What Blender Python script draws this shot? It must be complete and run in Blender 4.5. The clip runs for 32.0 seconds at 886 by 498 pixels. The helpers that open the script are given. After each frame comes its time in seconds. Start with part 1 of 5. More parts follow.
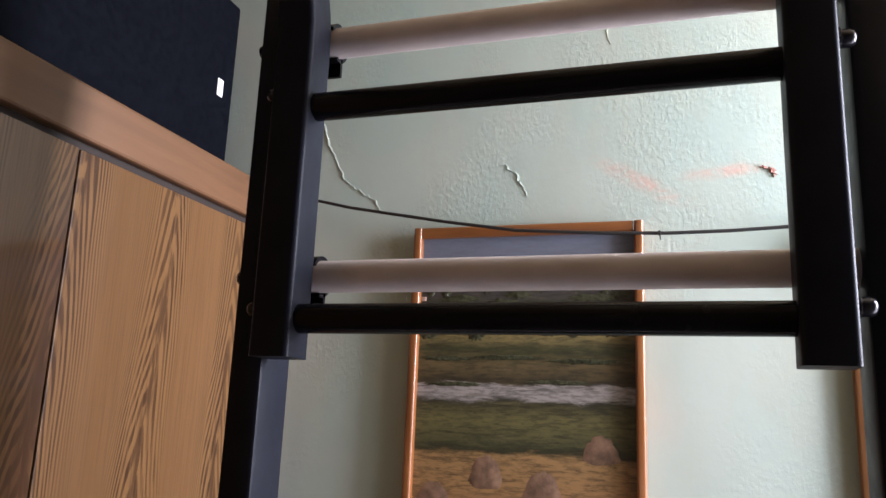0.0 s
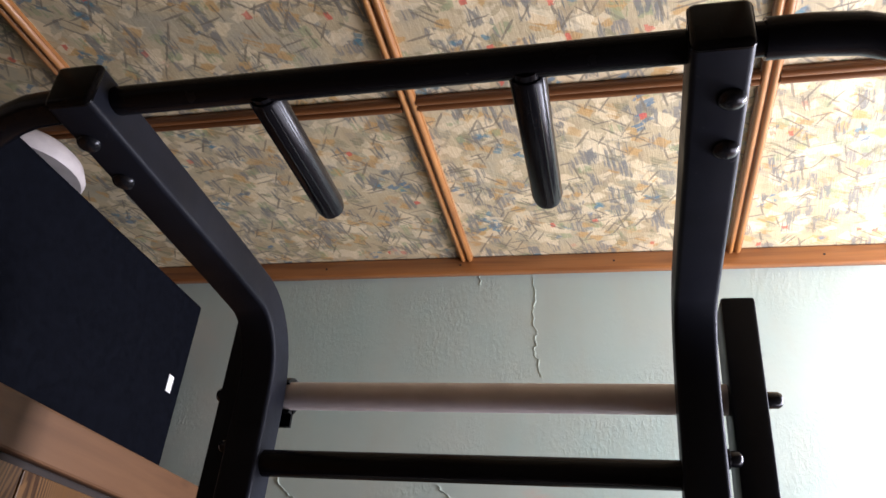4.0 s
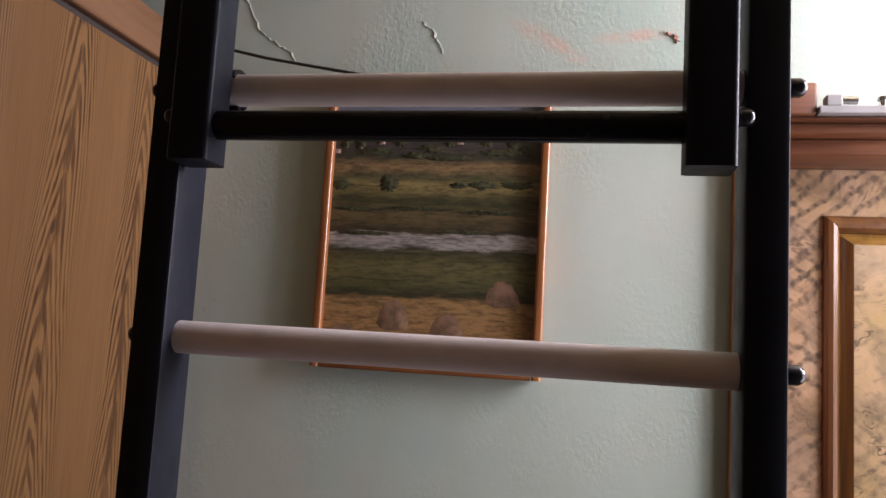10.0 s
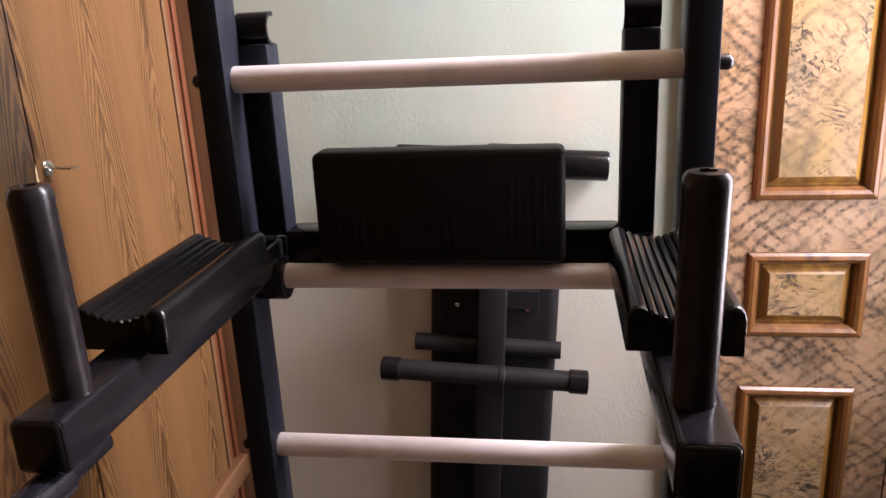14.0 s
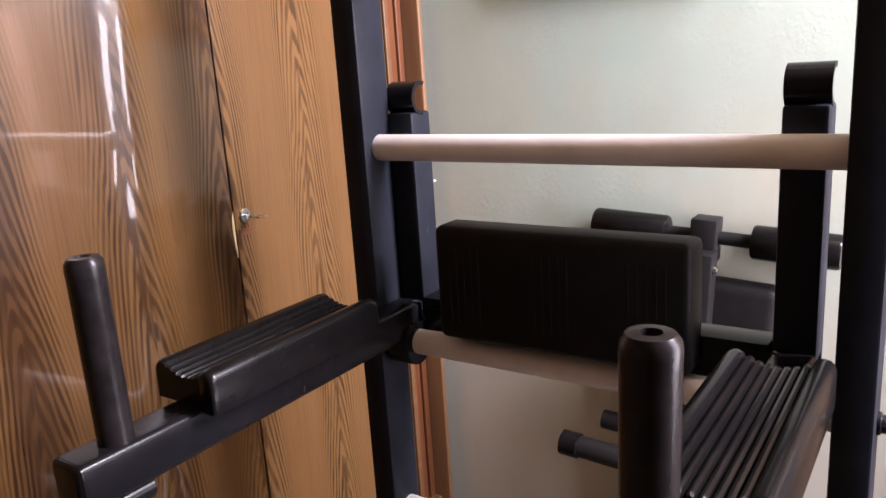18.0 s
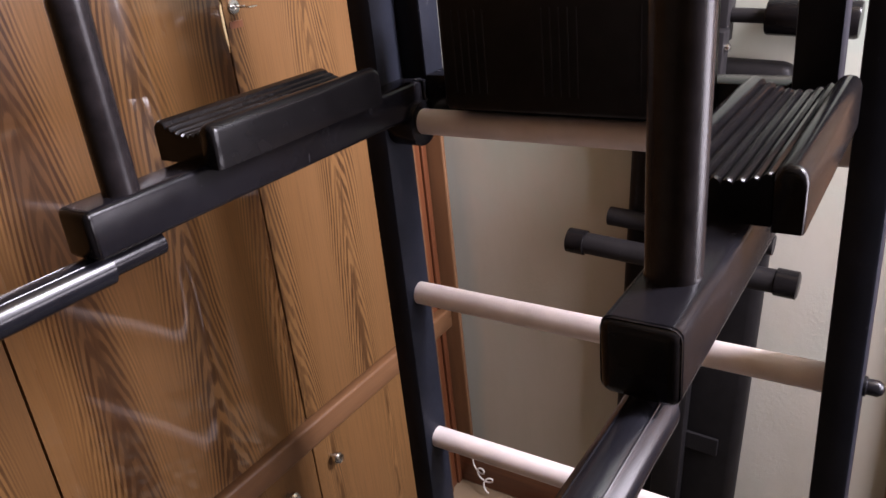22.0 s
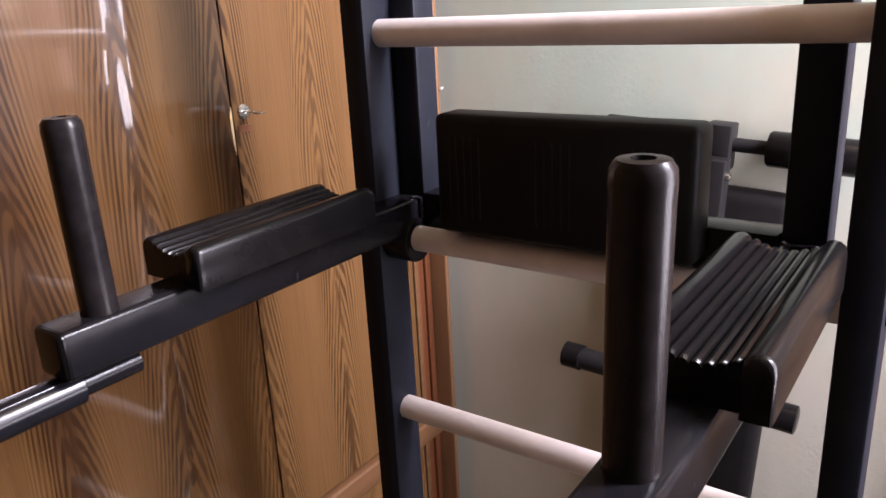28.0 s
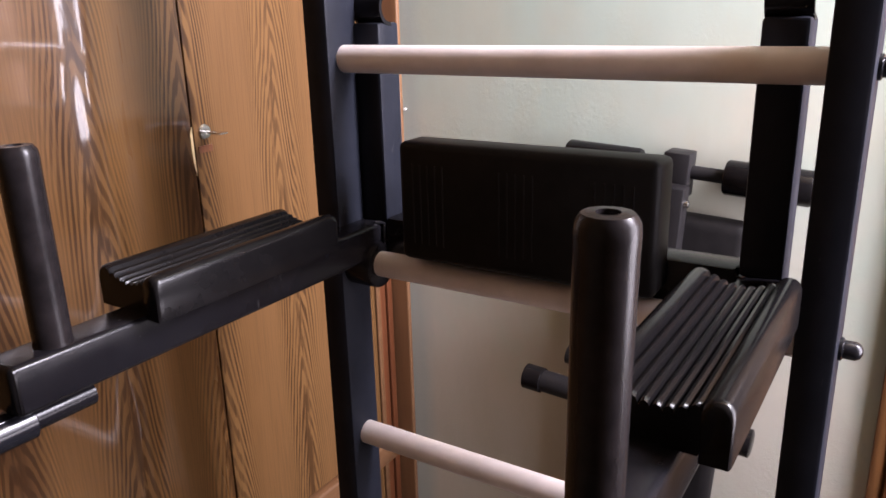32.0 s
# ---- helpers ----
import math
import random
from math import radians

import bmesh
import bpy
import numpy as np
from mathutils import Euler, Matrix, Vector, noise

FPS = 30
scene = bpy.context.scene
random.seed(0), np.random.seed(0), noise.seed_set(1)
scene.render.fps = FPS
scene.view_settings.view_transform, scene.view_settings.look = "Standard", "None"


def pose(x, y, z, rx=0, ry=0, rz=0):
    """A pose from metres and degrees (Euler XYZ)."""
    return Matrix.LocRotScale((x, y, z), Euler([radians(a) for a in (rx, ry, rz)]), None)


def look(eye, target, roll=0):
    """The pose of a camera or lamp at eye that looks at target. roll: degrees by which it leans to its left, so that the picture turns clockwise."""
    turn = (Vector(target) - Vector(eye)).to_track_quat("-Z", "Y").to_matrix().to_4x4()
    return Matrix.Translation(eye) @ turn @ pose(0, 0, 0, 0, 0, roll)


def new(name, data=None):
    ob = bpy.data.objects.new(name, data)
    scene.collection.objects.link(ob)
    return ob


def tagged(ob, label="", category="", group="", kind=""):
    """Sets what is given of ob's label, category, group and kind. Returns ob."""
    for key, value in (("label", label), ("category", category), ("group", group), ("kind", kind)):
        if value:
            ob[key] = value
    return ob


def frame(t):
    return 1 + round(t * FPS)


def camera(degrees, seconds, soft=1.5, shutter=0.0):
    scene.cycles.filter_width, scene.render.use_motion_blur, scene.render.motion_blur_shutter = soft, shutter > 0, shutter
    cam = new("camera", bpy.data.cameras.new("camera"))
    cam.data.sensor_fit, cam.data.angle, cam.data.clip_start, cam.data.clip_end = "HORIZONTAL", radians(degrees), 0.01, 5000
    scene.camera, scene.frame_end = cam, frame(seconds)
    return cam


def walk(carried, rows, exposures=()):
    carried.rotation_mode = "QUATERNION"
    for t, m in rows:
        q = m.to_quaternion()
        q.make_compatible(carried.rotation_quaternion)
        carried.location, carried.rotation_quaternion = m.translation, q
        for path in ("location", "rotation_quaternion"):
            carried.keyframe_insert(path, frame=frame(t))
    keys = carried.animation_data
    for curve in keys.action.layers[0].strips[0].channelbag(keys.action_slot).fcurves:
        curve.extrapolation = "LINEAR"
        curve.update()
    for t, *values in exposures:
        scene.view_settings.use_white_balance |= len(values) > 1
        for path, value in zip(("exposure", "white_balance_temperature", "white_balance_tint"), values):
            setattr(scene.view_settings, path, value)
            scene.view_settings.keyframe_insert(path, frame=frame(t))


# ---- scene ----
cam = camera(59.9, 32.0)
PATH = [
    (0, (0.141, -0.698, 1.713), (-0.478, 1.156, 2.14), 2.4),
    (0.5, (0.139, -0.733, 1.752), (-0.444, 1.084, 2.35), 3.1),
    (1, (0.144, -0.75, 1.767), (-0.419, 1.034, 2.474), 3.3),
    (1.5, (0.143, -0.779, 1.791), (-0.389, 0.98, 2.579), 3.5),
    (2, (0.148, -0.804, 1.809), (-0.389, 0.911, 2.687), 4.5),
    (2.5, (0.148, -0.811, 1.813), (-0.366, 0.875, 2.757), 5.2),
    (3, (0.152, -0.814, 1.813), (-0.35, 0.861, 2.784), 5.0),
    (3.5, (0.158, -0.817, 1.813), (-0.316, 0.854, 2.804), 5.5),
    (4, (0.165, -0.82, 1.813), (-0.281, 0.851, 2.817), 5.6),
    (4.5, (0.162, -0.818, 1.811), (-0.272, 0.853, 2.821), 6.1),
    (6.5, (0.155, -0.806, 1.81), (-0.261, 0.87, 2.819), 7.1),
    (7, (0.155, -0.804, 1.807), (-0.262, 0.873, 2.814), 7.0),
    (7.5, (0.152, -0.785, 1.788), (-0.279, 0.919, 2.743), 6.5),
    (8, (0.152, -0.761, 1.746), (-0.282, 1.027, 2.53), 5.1),
    (8.5, (0.147, -0.744, 1.72), (-0.285, 1.107, 2.341), 4.8),
    (9, (0.155, -0.745, 1.685), (-0.238, 1.144, 2.213), 3.5),
    (9.5, (0.146, -0.727, 1.651), (-0.243, 1.202, 2.01), 4.0),
    (10, (0.145, -0.718, 1.612), (-0.244, 1.232, 1.826), 3.3),
    (10.5, (0.135, -0.722, 1.577), (-0.221, 1.246, 1.596), 2.1),
    (11, (0.123, -0.72, 1.517), (-0.209, 1.237, 1.272), -0.1),
    (11.5, (0.143, -0.746, 1.491), (-0.238, 1.195, 1.195), -0.9),
    (12, (0.164, -0.777, 1.47), (-0.268, 1.131, 1.056), -2.1),
    (12.5, (0.144, -0.831, 1.443), (-0.204, 1.074, 0.944), -3.2),
    (13, (0.124, -0.875, 1.425), (-0.153, 1.026, 0.868), -2.8),
    (13.5, (0.118, -0.906, 1.414), (-0.128, 0.992, 0.835), -2.0),
    (14, (0.13, -0.924, 1.406), (-0.166, 0.964, 0.814), -2.8),
    (14.5, (0.159, -0.915, 1.4), (-0.251, 0.944, 0.788), -2.9),
    (16.5, (0.351, -0.785, 1.395), (-0.645, 0.842, 0.795), -3.6),
    (17, (0.372, -0.772, 1.427), (-0.641, 0.869, 0.897), -3.2),
    (17.5, (0.361, -0.773, 1.439), (-0.715, 0.842, 0.954), -4.5),
    (18, (0.349, -0.771, 1.438), (-0.747, 0.834, 0.963), -3.7),
    (18.5, (0.353, -0.764, 1.41), (-0.723, 0.827, 0.853), -5.6),
    (19, (0.351, -0.769, 1.407), (-0.71, 0.82, 0.817), -6.0),
    (19.5, (0.35, -0.762, 1.36), (-0.716, 0.799, 0.708), -7.2),
    (20, (0.348, -0.765, 1.33), (-0.712, 0.773, 0.614), -7.1),
    (20.5, (0.355, -0.776, 1.32), (-0.696, 0.763, 0.593), -7.0),
    (21, (0.356, -0.787, 1.287), (-0.649, 0.705, 0.413), -8.0),
    (21.5, (0.346, -0.792, 1.306), (-0.68, 0.686, 0.432), -7.4),
    (22, (0.34, -0.792, 1.327), (-0.711, 0.706, 0.521), -6.1),
    (22.5, (0.342, -0.794, 1.344), (-0.709, 0.726, 0.581), -4.7),
    (23, (0.334, -0.791, 1.36), (-0.738, 0.738, 0.644), -3.3),
    (23.5, (0.313, -0.759, 1.365), (-0.712, 0.808, 0.663), -2.2),
    (24, (0.279, -0.731, 1.359), (-0.696, 0.87, 0.664), -1.5),
    (24.5, (0.304, -0.721, 1.362), (-0.681, 0.864, 0.644), -1.9),
    (25, (0.334, -0.721, 1.373), (-0.752, 0.815, 0.693), -1.3),
    (25.5, (0.346, -0.735, 1.378), (-0.78, 0.784, 0.725), -1.5),
    (27.5, (0.351, -0.752, 1.385), (-0.767, 0.791, 0.779), -2.2),
    (28, (0.355, -0.752, 1.374), (-0.756, 0.79, 0.752), -3.0),
    (28.5, (0.354, -0.752, 1.383), (-0.75, 0.794, 0.757), -2.9),
    (29, (0.353, -0.751, 1.381), (-0.754, 0.793, 0.756), -2.7),
    (29.5, (0.352, -0.752, 1.383), (-0.752, 0.796, 0.761), -2.7),
    (30, (0.344, -0.76, 1.387), (-0.761, 0.79, 0.771), -2.6),
    (30.5, (0.343, -0.759, 1.391), (-0.742, 0.806, 0.78), -2.2),
    (31, (0.346, -0.754, 1.393), (-0.704, 0.835, 0.782), -1.9),
    (31.5, (0.337, -0.755, 1.395), (-0.715, 0.838, 0.801), -1.2),
    (32, (0.35, -0.748, 1.392), (-0.68, 0.858, 0.794), -1.5),
]
EXPOSURES = [(0.0, -0.40, 6400, 23), (1.0, -0.78, 6400, 23), (3.0, -1.02, 6450, 25), (7.0, -1.18, 6400, 24), (8.0, -1.35, 6400, 25), (9.0, -1.18, 6500, 26), (10.0, -1.0, 6850, 29), (11.0, -0.80, 6980, 30), (12.0, -0.18, 7080, 31), (13.0, 0.27, 7030, 30), (14.0, 0.42, 6980, 30), (21.0, 0.45, 6780, 29), (32.0, 0.47, 6770, 29)]
walk(cam, [(t, look(eye, target, roll)) for t, eye, target, roll in PATH], EXPOSURES)


# ---------------------------------------------------------------- world, light
world = bpy.data.worlds.new("world")
scene.world = world
world.use_nodes = True
wn = world.node_tree
sky = wn.nodes.new("ShaderNodeTexSky")
sky.sky_type = "NISHITA"
sky.sun_disc = False
sky.sun_elevation = radians(35)
sky.sun_rotation = radians(120)
wn.nodes["Background"].inputs["Strength"].default_value = 0.08
wn.links.new(sky.outputs[0], wn.nodes["Background"].inputs["Color"])


def area_lamp(name, m, sx, sy, power, colour):
    lamp = bpy.data.lights.new(name, "AREA")
    lamp.shape, lamp.size, lamp.size_y, lamp.energy, lamp.color = "RECTANGLE", sx, sy, power, colour
    ob = new(name, lamp)
    ob.matrix_world = m
    return ob


# daylight that comes in through the window beside the double door: bright sky in its upper part, dimmer below
area_lamp("window_sky_light", look((1.115, 0.25, 2.13), (0.0, 0.25, 2.13)), 0.30, 0.72, 80.0, (0.83, 0.91, 1.0))
area_lamp("window_low_light", look((1.115, 0.12, 1.36), (0.0, 0.12, 1.36)), 0.60, 1.08, 26.0, (0.88, 0.93, 1.0))


# ---------------------------------------------------------------- materials
def material(name, rough=0.5, metal=0.0, spec=0.5):
    m = bpy.data.materials.new(name)
    m.use_nodes = True
    nt = m.node_tree
    bsdf = nt.nodes["Principled BSDF"]
    bsdf.inputs["Roughness"].default_value = rough
    bsdf.inputs["Metallic"].default_value = metal
    bsdf.inputs["Specular IOR Level"].default_value = spec
    return m, nt, bsdf


def coords(nt, scale=(1, 1, 1), rot=(0, 0, 0), loc=(0, 0, 0), world_space=True):
    """Coordinates in metres: of the place, or of the object itself."""
    if world_space:
        src = nt.nodes.new("ShaderNodeNewGeometry").outputs["Position"]
    else:
        src = nt.nodes.new("ShaderNodeTexCoord").outputs["Object"]
    if any(rot):
        turn = nt.nodes.new("ShaderNodeMapping")
        turn.inputs["Rotation"].default_value = [radians(a) for a in rot]
        nt.links.new(src, turn.inputs["Vector"])
        src = turn.outputs["Vector"]
    mp = nt.nodes.new("ShaderNodeMapping")
    mp.inputs["Scale"].default_value = scale
    mp.inputs["Location"].default_value = loc
    nt.links.new(src, mp.inputs["Vector"])
    return mp.outputs["Vector"]


def noise_tex(nt, vec, scale, detail=4.0, rough=0.55, distort=0.0):
    n = nt.nodes.new("ShaderNodeTexNoise")
    n.inputs["Scale"].default_value, n.inputs["Detail"].default_value = scale, detail
    n.inputs["Roughness"].default_value, n.inputs["Distortion"].default_value = rough, distort
    nt.links.new(vec, n.inputs["Vector"])
    return n


def ramp(nt, fac, stops, interp="LINEAR"):
    r = nt.nodes.new("ShaderNodeValToRGB")
    r.color_ramp.interpolation = interp
    els = r.color_ramp.elements
    while len(els) < len(stops):
        els.new(0.5)
    for e, (pos, col) in zip(els, stops):
        e.position = pos
        e.color = (*col, 1) if len(col) == 3 else col
    nt.links.new(fac, r.inputs["Fac"])
    return r.outputs["Color"]


def grey(v):
    return (v, v, v)


def mix(nt, fac, a, b, blend="MIX"):
    m = nt.nodes.new("ShaderNodeMix")
    m.data_type, m.blend_type = "RGBA", blend
    for sock, v in ((m.inputs[0], fac), (m.inputs[6], a), (m.inputs[7], b)):
        if hasattr(v, "is_linked"):
            nt.links.new(v, sock)
        elif isinstance(v, (int, float)):
            sock.default_value = v
        else:
            sock.default_value = (*v, 1)
    return m.outputs[2]


def maths(nt, op, a, b=0.0):
    m = nt.nodes.new("ShaderNodeMath")
    m.operation = op
    for sock, v in ((m.inputs[0], a), (m.inputs[1], b)):
        if hasattr(v, "is_linked"):
            nt.links.new(v, sock)
        else:
            sock.default_value = v
    return m.outputs[0]


def bump(nt, bsdf, height, strength=0.3, distance=0.002, chain=None):
    b = nt.nodes.new("ShaderNodeBump")
    b.inputs["Strength"].default_value, b.inputs["Distance"].default_value = strength, distance
    nt.links.new(height, b.inputs["Height"])
    if chain is not None:
        nt.links.new(chain, b.inputs["Normal"])
    nt.links.new(b.outputs["Normal"], bsdf.inputs["Normal"])
    return b.outputs["Normal"]


def make_plaster():
    m, nt, b = material("painted_plaster", 0.75, 0, 0.25)
    v = coords(nt)
    big = noise_tex(nt, v, 2.2, 4, 0.6)
    col = ramp(nt, big.outputs["Fac"], [(0.30, (0.482, 0.455, 0.374)), (0.43, (0.412, 0.458, 0.390)), (0.62, (0.362, 0.446, 0.388))])
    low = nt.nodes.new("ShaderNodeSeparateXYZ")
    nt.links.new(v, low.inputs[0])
    # the ground turns beige below a ragged line at about 1 m
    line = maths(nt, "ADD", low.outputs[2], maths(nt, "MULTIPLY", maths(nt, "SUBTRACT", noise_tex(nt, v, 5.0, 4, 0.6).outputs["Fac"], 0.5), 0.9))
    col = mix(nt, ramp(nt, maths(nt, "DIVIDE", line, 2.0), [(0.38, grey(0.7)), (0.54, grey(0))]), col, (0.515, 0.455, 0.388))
    # a grey-green band along the corner strip, and clouds of a like colour further on
    edge = maths(nt, "ADD", low.outputs[0], maths(nt, "MULTIPLY", maths(nt, "SUBTRACT", noise_tex(nt, coords(nt, (1, 1, 0.4)), 9.0, 5, 0.65).outputs["Fac"], 0.5), 0.06))
    band = ramp(nt, maths(nt, "ADD", edge, 1.0), [(0.497, grey(0.75)), (0.530, grey(0))])
    band = maths(nt, "MULTIPLY", band, ramp(nt, maths(nt, "DIVIDE", low.outputs[2], 3.0), [(0.52, grey(1)), (0.60, grey(0))]))
    col = mix(nt, band, col, (0.33, 0.385, 0.365))
    clouds = noise_tex(nt, coords(nt, (1, 1, 0.7), (0, 0, 0), (3.0, 0, 1.0)), 6.0, 4, 0.6)
    col = mix(nt, ramp(nt, clouds.outputs["Fac"], [(0.54, grey(0)), (0.68, grey(0.3))]), col, (0.43, 0.50, 0.43))
    dirt = noise_tex(nt, coords(nt, (5, 5, 1.6)), 3.0, 6, 0.65)
    col = mix(nt, ramp(nt, dirt.outputs["Fac"], [(0.45, grey(0.0)), (0.75, grey(0.35))]), col, (0.40, 0.38, 0.29))
    # faded pink smears of old paint
    smear = noise_tex(nt, coords(nt, (30, 1, 60), (0, 20, 0)), 1.0, 5, 0.65, 0.8)
    for turn, scale, at in ((-30, (0.85, 0.1, 4.6), (0.066, 0.5, 2.084)), (4, (1.0, 0.1, 6.0), (0.190, 0.5, 2.094))):
        spot = nt.nodes.new("ShaderNodeVectorMath")
        spot.operation = "DISTANCE"
        nt.links.new(coords(nt, scale, (0, turn, 0)), spot.inputs[0])
        place = Matrix.Rotation(radians(turn), 3, "Y") @ Vector(at)
        spot.inputs[1].default_value = [a * c for a, c in zip(place, scale)]
        near = ramp(nt, spot.outputs["Value"], [(0.02, grey(1)), (0.085, grey(0))])
        fac = maths(nt, "MULTIPLY", near, ramp(nt, smear.outputs["Fac"], [(0.40, grey(0)), (0.60, grey(0.52))]))
        col = mix(nt, fac, col, (0.60, 0.29, 0.21))
    nt.links.new(col, b.inputs["Base Color"])
    # drips and pits of thick paint, in patches, on a faintly uneven ground
    drips = noise_tex(nt, coords(nt, (1.0, 1.0, 0.7)), 150, 4, 0.6, 0.4)
    drips = ramp(nt, drips.outputs["Fac"], [(0.42, grey(0)), (0.66, grey(1))])
    patches = ramp(nt, noise_tex(nt, v, 4.2, 3).outputs["Fac"], [(0.46, grey(0.10)), (0.62, grey(1))])
    sep = nt.nodes.new("ShaderNodeSeparateXYZ")
    nt.links.new(v, sep.inputs[0])
    upper = ramp(nt, maths(nt, "DIVIDE", sep.outputs[2], 3.0), [(0.42, grey(0.75)), (0.66, grey(1))])
    patches = maths(nt, "MULTIPLY", patches, upper)
    grain = noise_tex(nt, v, 260, 3, 0.6)
    h = maths(nt, "ADD", maths(nt, "MULTIPLY", drips, patches), maths(nt, "MULTIPLY", grain.outputs["Fac"], 0.16))
    waves = noise_tex(nt, v, 11, 3, 0.5)
    n1 = bump(nt, b, waves.outputs["Fac"], 0.4, 0.0022)
    bump(nt, b, h, 0.42, 0.00075, n1)
    return m


def make_flat_paint(name, colour, rough=0.7):
    m, nt, b = material(name, rough, 0, 0.3)
    n = noise_tex(nt, coords(nt), 6, 5)
    col = ramp(nt, n.outputs["Fac"], [(0.3, tuple(c * 0.9 for c in colour)), (0.7, colour)])
    nt.links.new(col, b.inputs["Base Color"])
    bump(nt, b, noise_tex(nt, coords(nt), 120, 3).outputs["Fac"], 0.15, 0.001)
    return m


def warped(nt, v, scale, amount):
    n = noise_tex(nt, v, scale, 3, 0.6)
    add = nt.nodes.new("ShaderNodeVectorMath")
    add.operation = "MULTIPLY_ADD"
    add.inputs[1].default_value = (amount, amount, 0)
    nt.links.new(n.outputs["Color"], add.inputs[0])
    nt.links.new(v, add.inputs[2])
    return add.outputs[0]


def strokes(nt, scale, rot, lo, hi, loc, warp=0.8, size=0.36):
    """A mask of short ragged brush strokes."""
    v = coords(nt, scale, rot, loc)
    vo = nt.nodes.new("ShaderNodeTexVoronoi")
    vo.feature, vo.distance = "F1", "CHEBYCHEV"
    vo.inputs["Scale"].default_value, vo.inputs["Randomness"].default_value = 1.0, 1.0
    nt.links.new(warped(nt, v, 1.3, warp), vo.inputs["Vector"])
    pick = nt.nodes.new("ShaderNodeSeparateColor")
    nt.links.new(vo.outputs["Color"], pick.inputs[0])
    chosen = ramp(nt, pick.outputs[0], [(lo, grey(0)), (lo + 0.002, grey(1)), (hi, grey(1)), (hi + 0.002, grey(0))])
    near = ramp(nt, vo.outputs["Distance"], [(size, grey(1)), (size + 0.08, grey(0))])
    return maths(nt, "MULTIPLY", chosen, near)


def dry_brush(nt, rot, thin, long, loc, lo=0.44, hi=0.53):
    """Parallel streaks of a nearly dry brush."""
    n = noise_tex(nt, coords(nt, (thin, long, 1), (0, 0, rot), (loc, loc * 0.7, 0)), 1.0, 4, 0.65, 0.2)
    return ramp(nt, n.outputs["Fac"], [(lo, grey(0)), (hi, grey(1))])


def make_wallpaper():
    m, nt, b = material("ceiling_wallpaper", 0.62, 0, 0.3)
    flat = coords(nt)
    base = ramp(nt, noise_tex(nt, flat, 9, 5, 0.6).outputs["Fac"], [(0.32, (0.29, 0.24, 0.16)), (0.52, (0.37, 0.325, 0.225)), (0.7, (0.28, 0.27, 0.22))])
    col = base
    streak = dry_brush(nt, 8, 230, 24, 0.0)
    cross = dry_brush(nt, 62, 200, 30, 3.0)
    # patches: scale, turn, share of the cells, colour, weight, streaks on it
    layers = [
        ((21, 15, 1), 10, 0.00, 0.52, (0.17, 0.17, 0.165), 0.9, streak),
        ((18, 24, 1), -35, 0.10, 0.42, (0.52, 0.46, 0.33), 0.8, None),
        ((25, 19, 1), 40, 0.00, 0.26, (0.23, 0.23, 0.18), 0.8, cross),
        ((26, 34, 1), -28, 0.60, 0.80, (0.38, 0.24, 0.09), 0.7, None),
        ((38, 22, 1), 65, 0.20, 0.36, (0.34, 0.21, 0.08), 0.7, cross),
        ((26, 22, 1), 20, 0.30, 0.55, (0.17, 0.17, 0.11), 0.75, cross),
        ((20, 16, 1), 75, 0.55, 0.78, (0.54, 0.49, 0.37), 0.6, None),
        ((34, 26, 1), -60, 0.05, 0.28, (0.52, 0.47, 0.35), 0.62, None),
        ((24, 30, 1), 5, 0.20, 0.36, (0.20, 0.25, 0.15), 0.7, streak),
        ((30, 13, 1), 4, 0.50, 0.86, (0.135, 0.145, 0.15), 0.85, streak),
    ]
    for i, (sc, rot, lo, hi, c, f, over) in enumerate(layers):
        sc = tuple(s * 1.42 for s in sc)
        mask = strokes(nt, sc, (0, 0, rot), lo, hi, (i * 3.7, i * 1.9, 0))
        if over is not None:
            mask = maths(nt, "MULTIPLY", mask, over)
        col = mix(nt, maths(nt, "MULTIPLY", mask, f), col, c)
    # small spiky clusters of blue and red, short pencil ticks
    blot = ramp(nt, noise_tex(nt, flat, 13, 2).outputs["Fac"], [(0.60, grey(0)), (0.64, grey(1))])
    for rot, c, lo, hi in ((30, (0.05, 0.13, 0.22), 0.05, 0.38), (-25, (0.06, 0.17, 0.24), 0.40, 0.68), (80, (0.12, 0.13, 0.13), 0.1, 0.35)):
        spikes = strokes(nt, (48, 95, 1), (0, 0, rot), lo, hi, (rot, lo * 9, 0), 0.9, 0.33)
        col = mix(nt, maths(nt, "MULTIPLY", maths(nt, "MULTIPLY", spikes, blot), 0.75), col, c)
    red = strokes(nt, (80, 60, 1), (0, 0, 15), 0.70, 0.711, (1, 2, 0), 0.9, 0.3)
    col = mix(nt, maths(nt, "MULTIPLY", red, 0.8), col, (0.45, 0.08, 0.06))
    for i, rot in enumerate((15, 62, -38, 105)):
        ticks = strokes(nt, (24, 230, 1), (0, 0, rot), 0.30, 0.355, (i * 5.1, i * 2.3, 0), 1.1)
        col = mix(nt, maths(nt, "MULTIPLY", ticks, 0.75), col, (0.13, 0.12, 0.10))
    col = mix(nt, 1.0, col, (1.38, 1.24, 1.05), "MULTIPLY")
    nt.links.new(col, b.inputs["Base Color"])
    weave = noise_tex(nt, coords(nt, (1, 1.6, 1), (0, 0, 30)), 95, 4, 0.6)
    n1 = bump(nt, b, weave.outputs["Fac"], 0.25, 0.0012)
    bump(nt, b, maths(nt, "ADD", streak, cross), 0.25, 0.0012, n1)
    return m


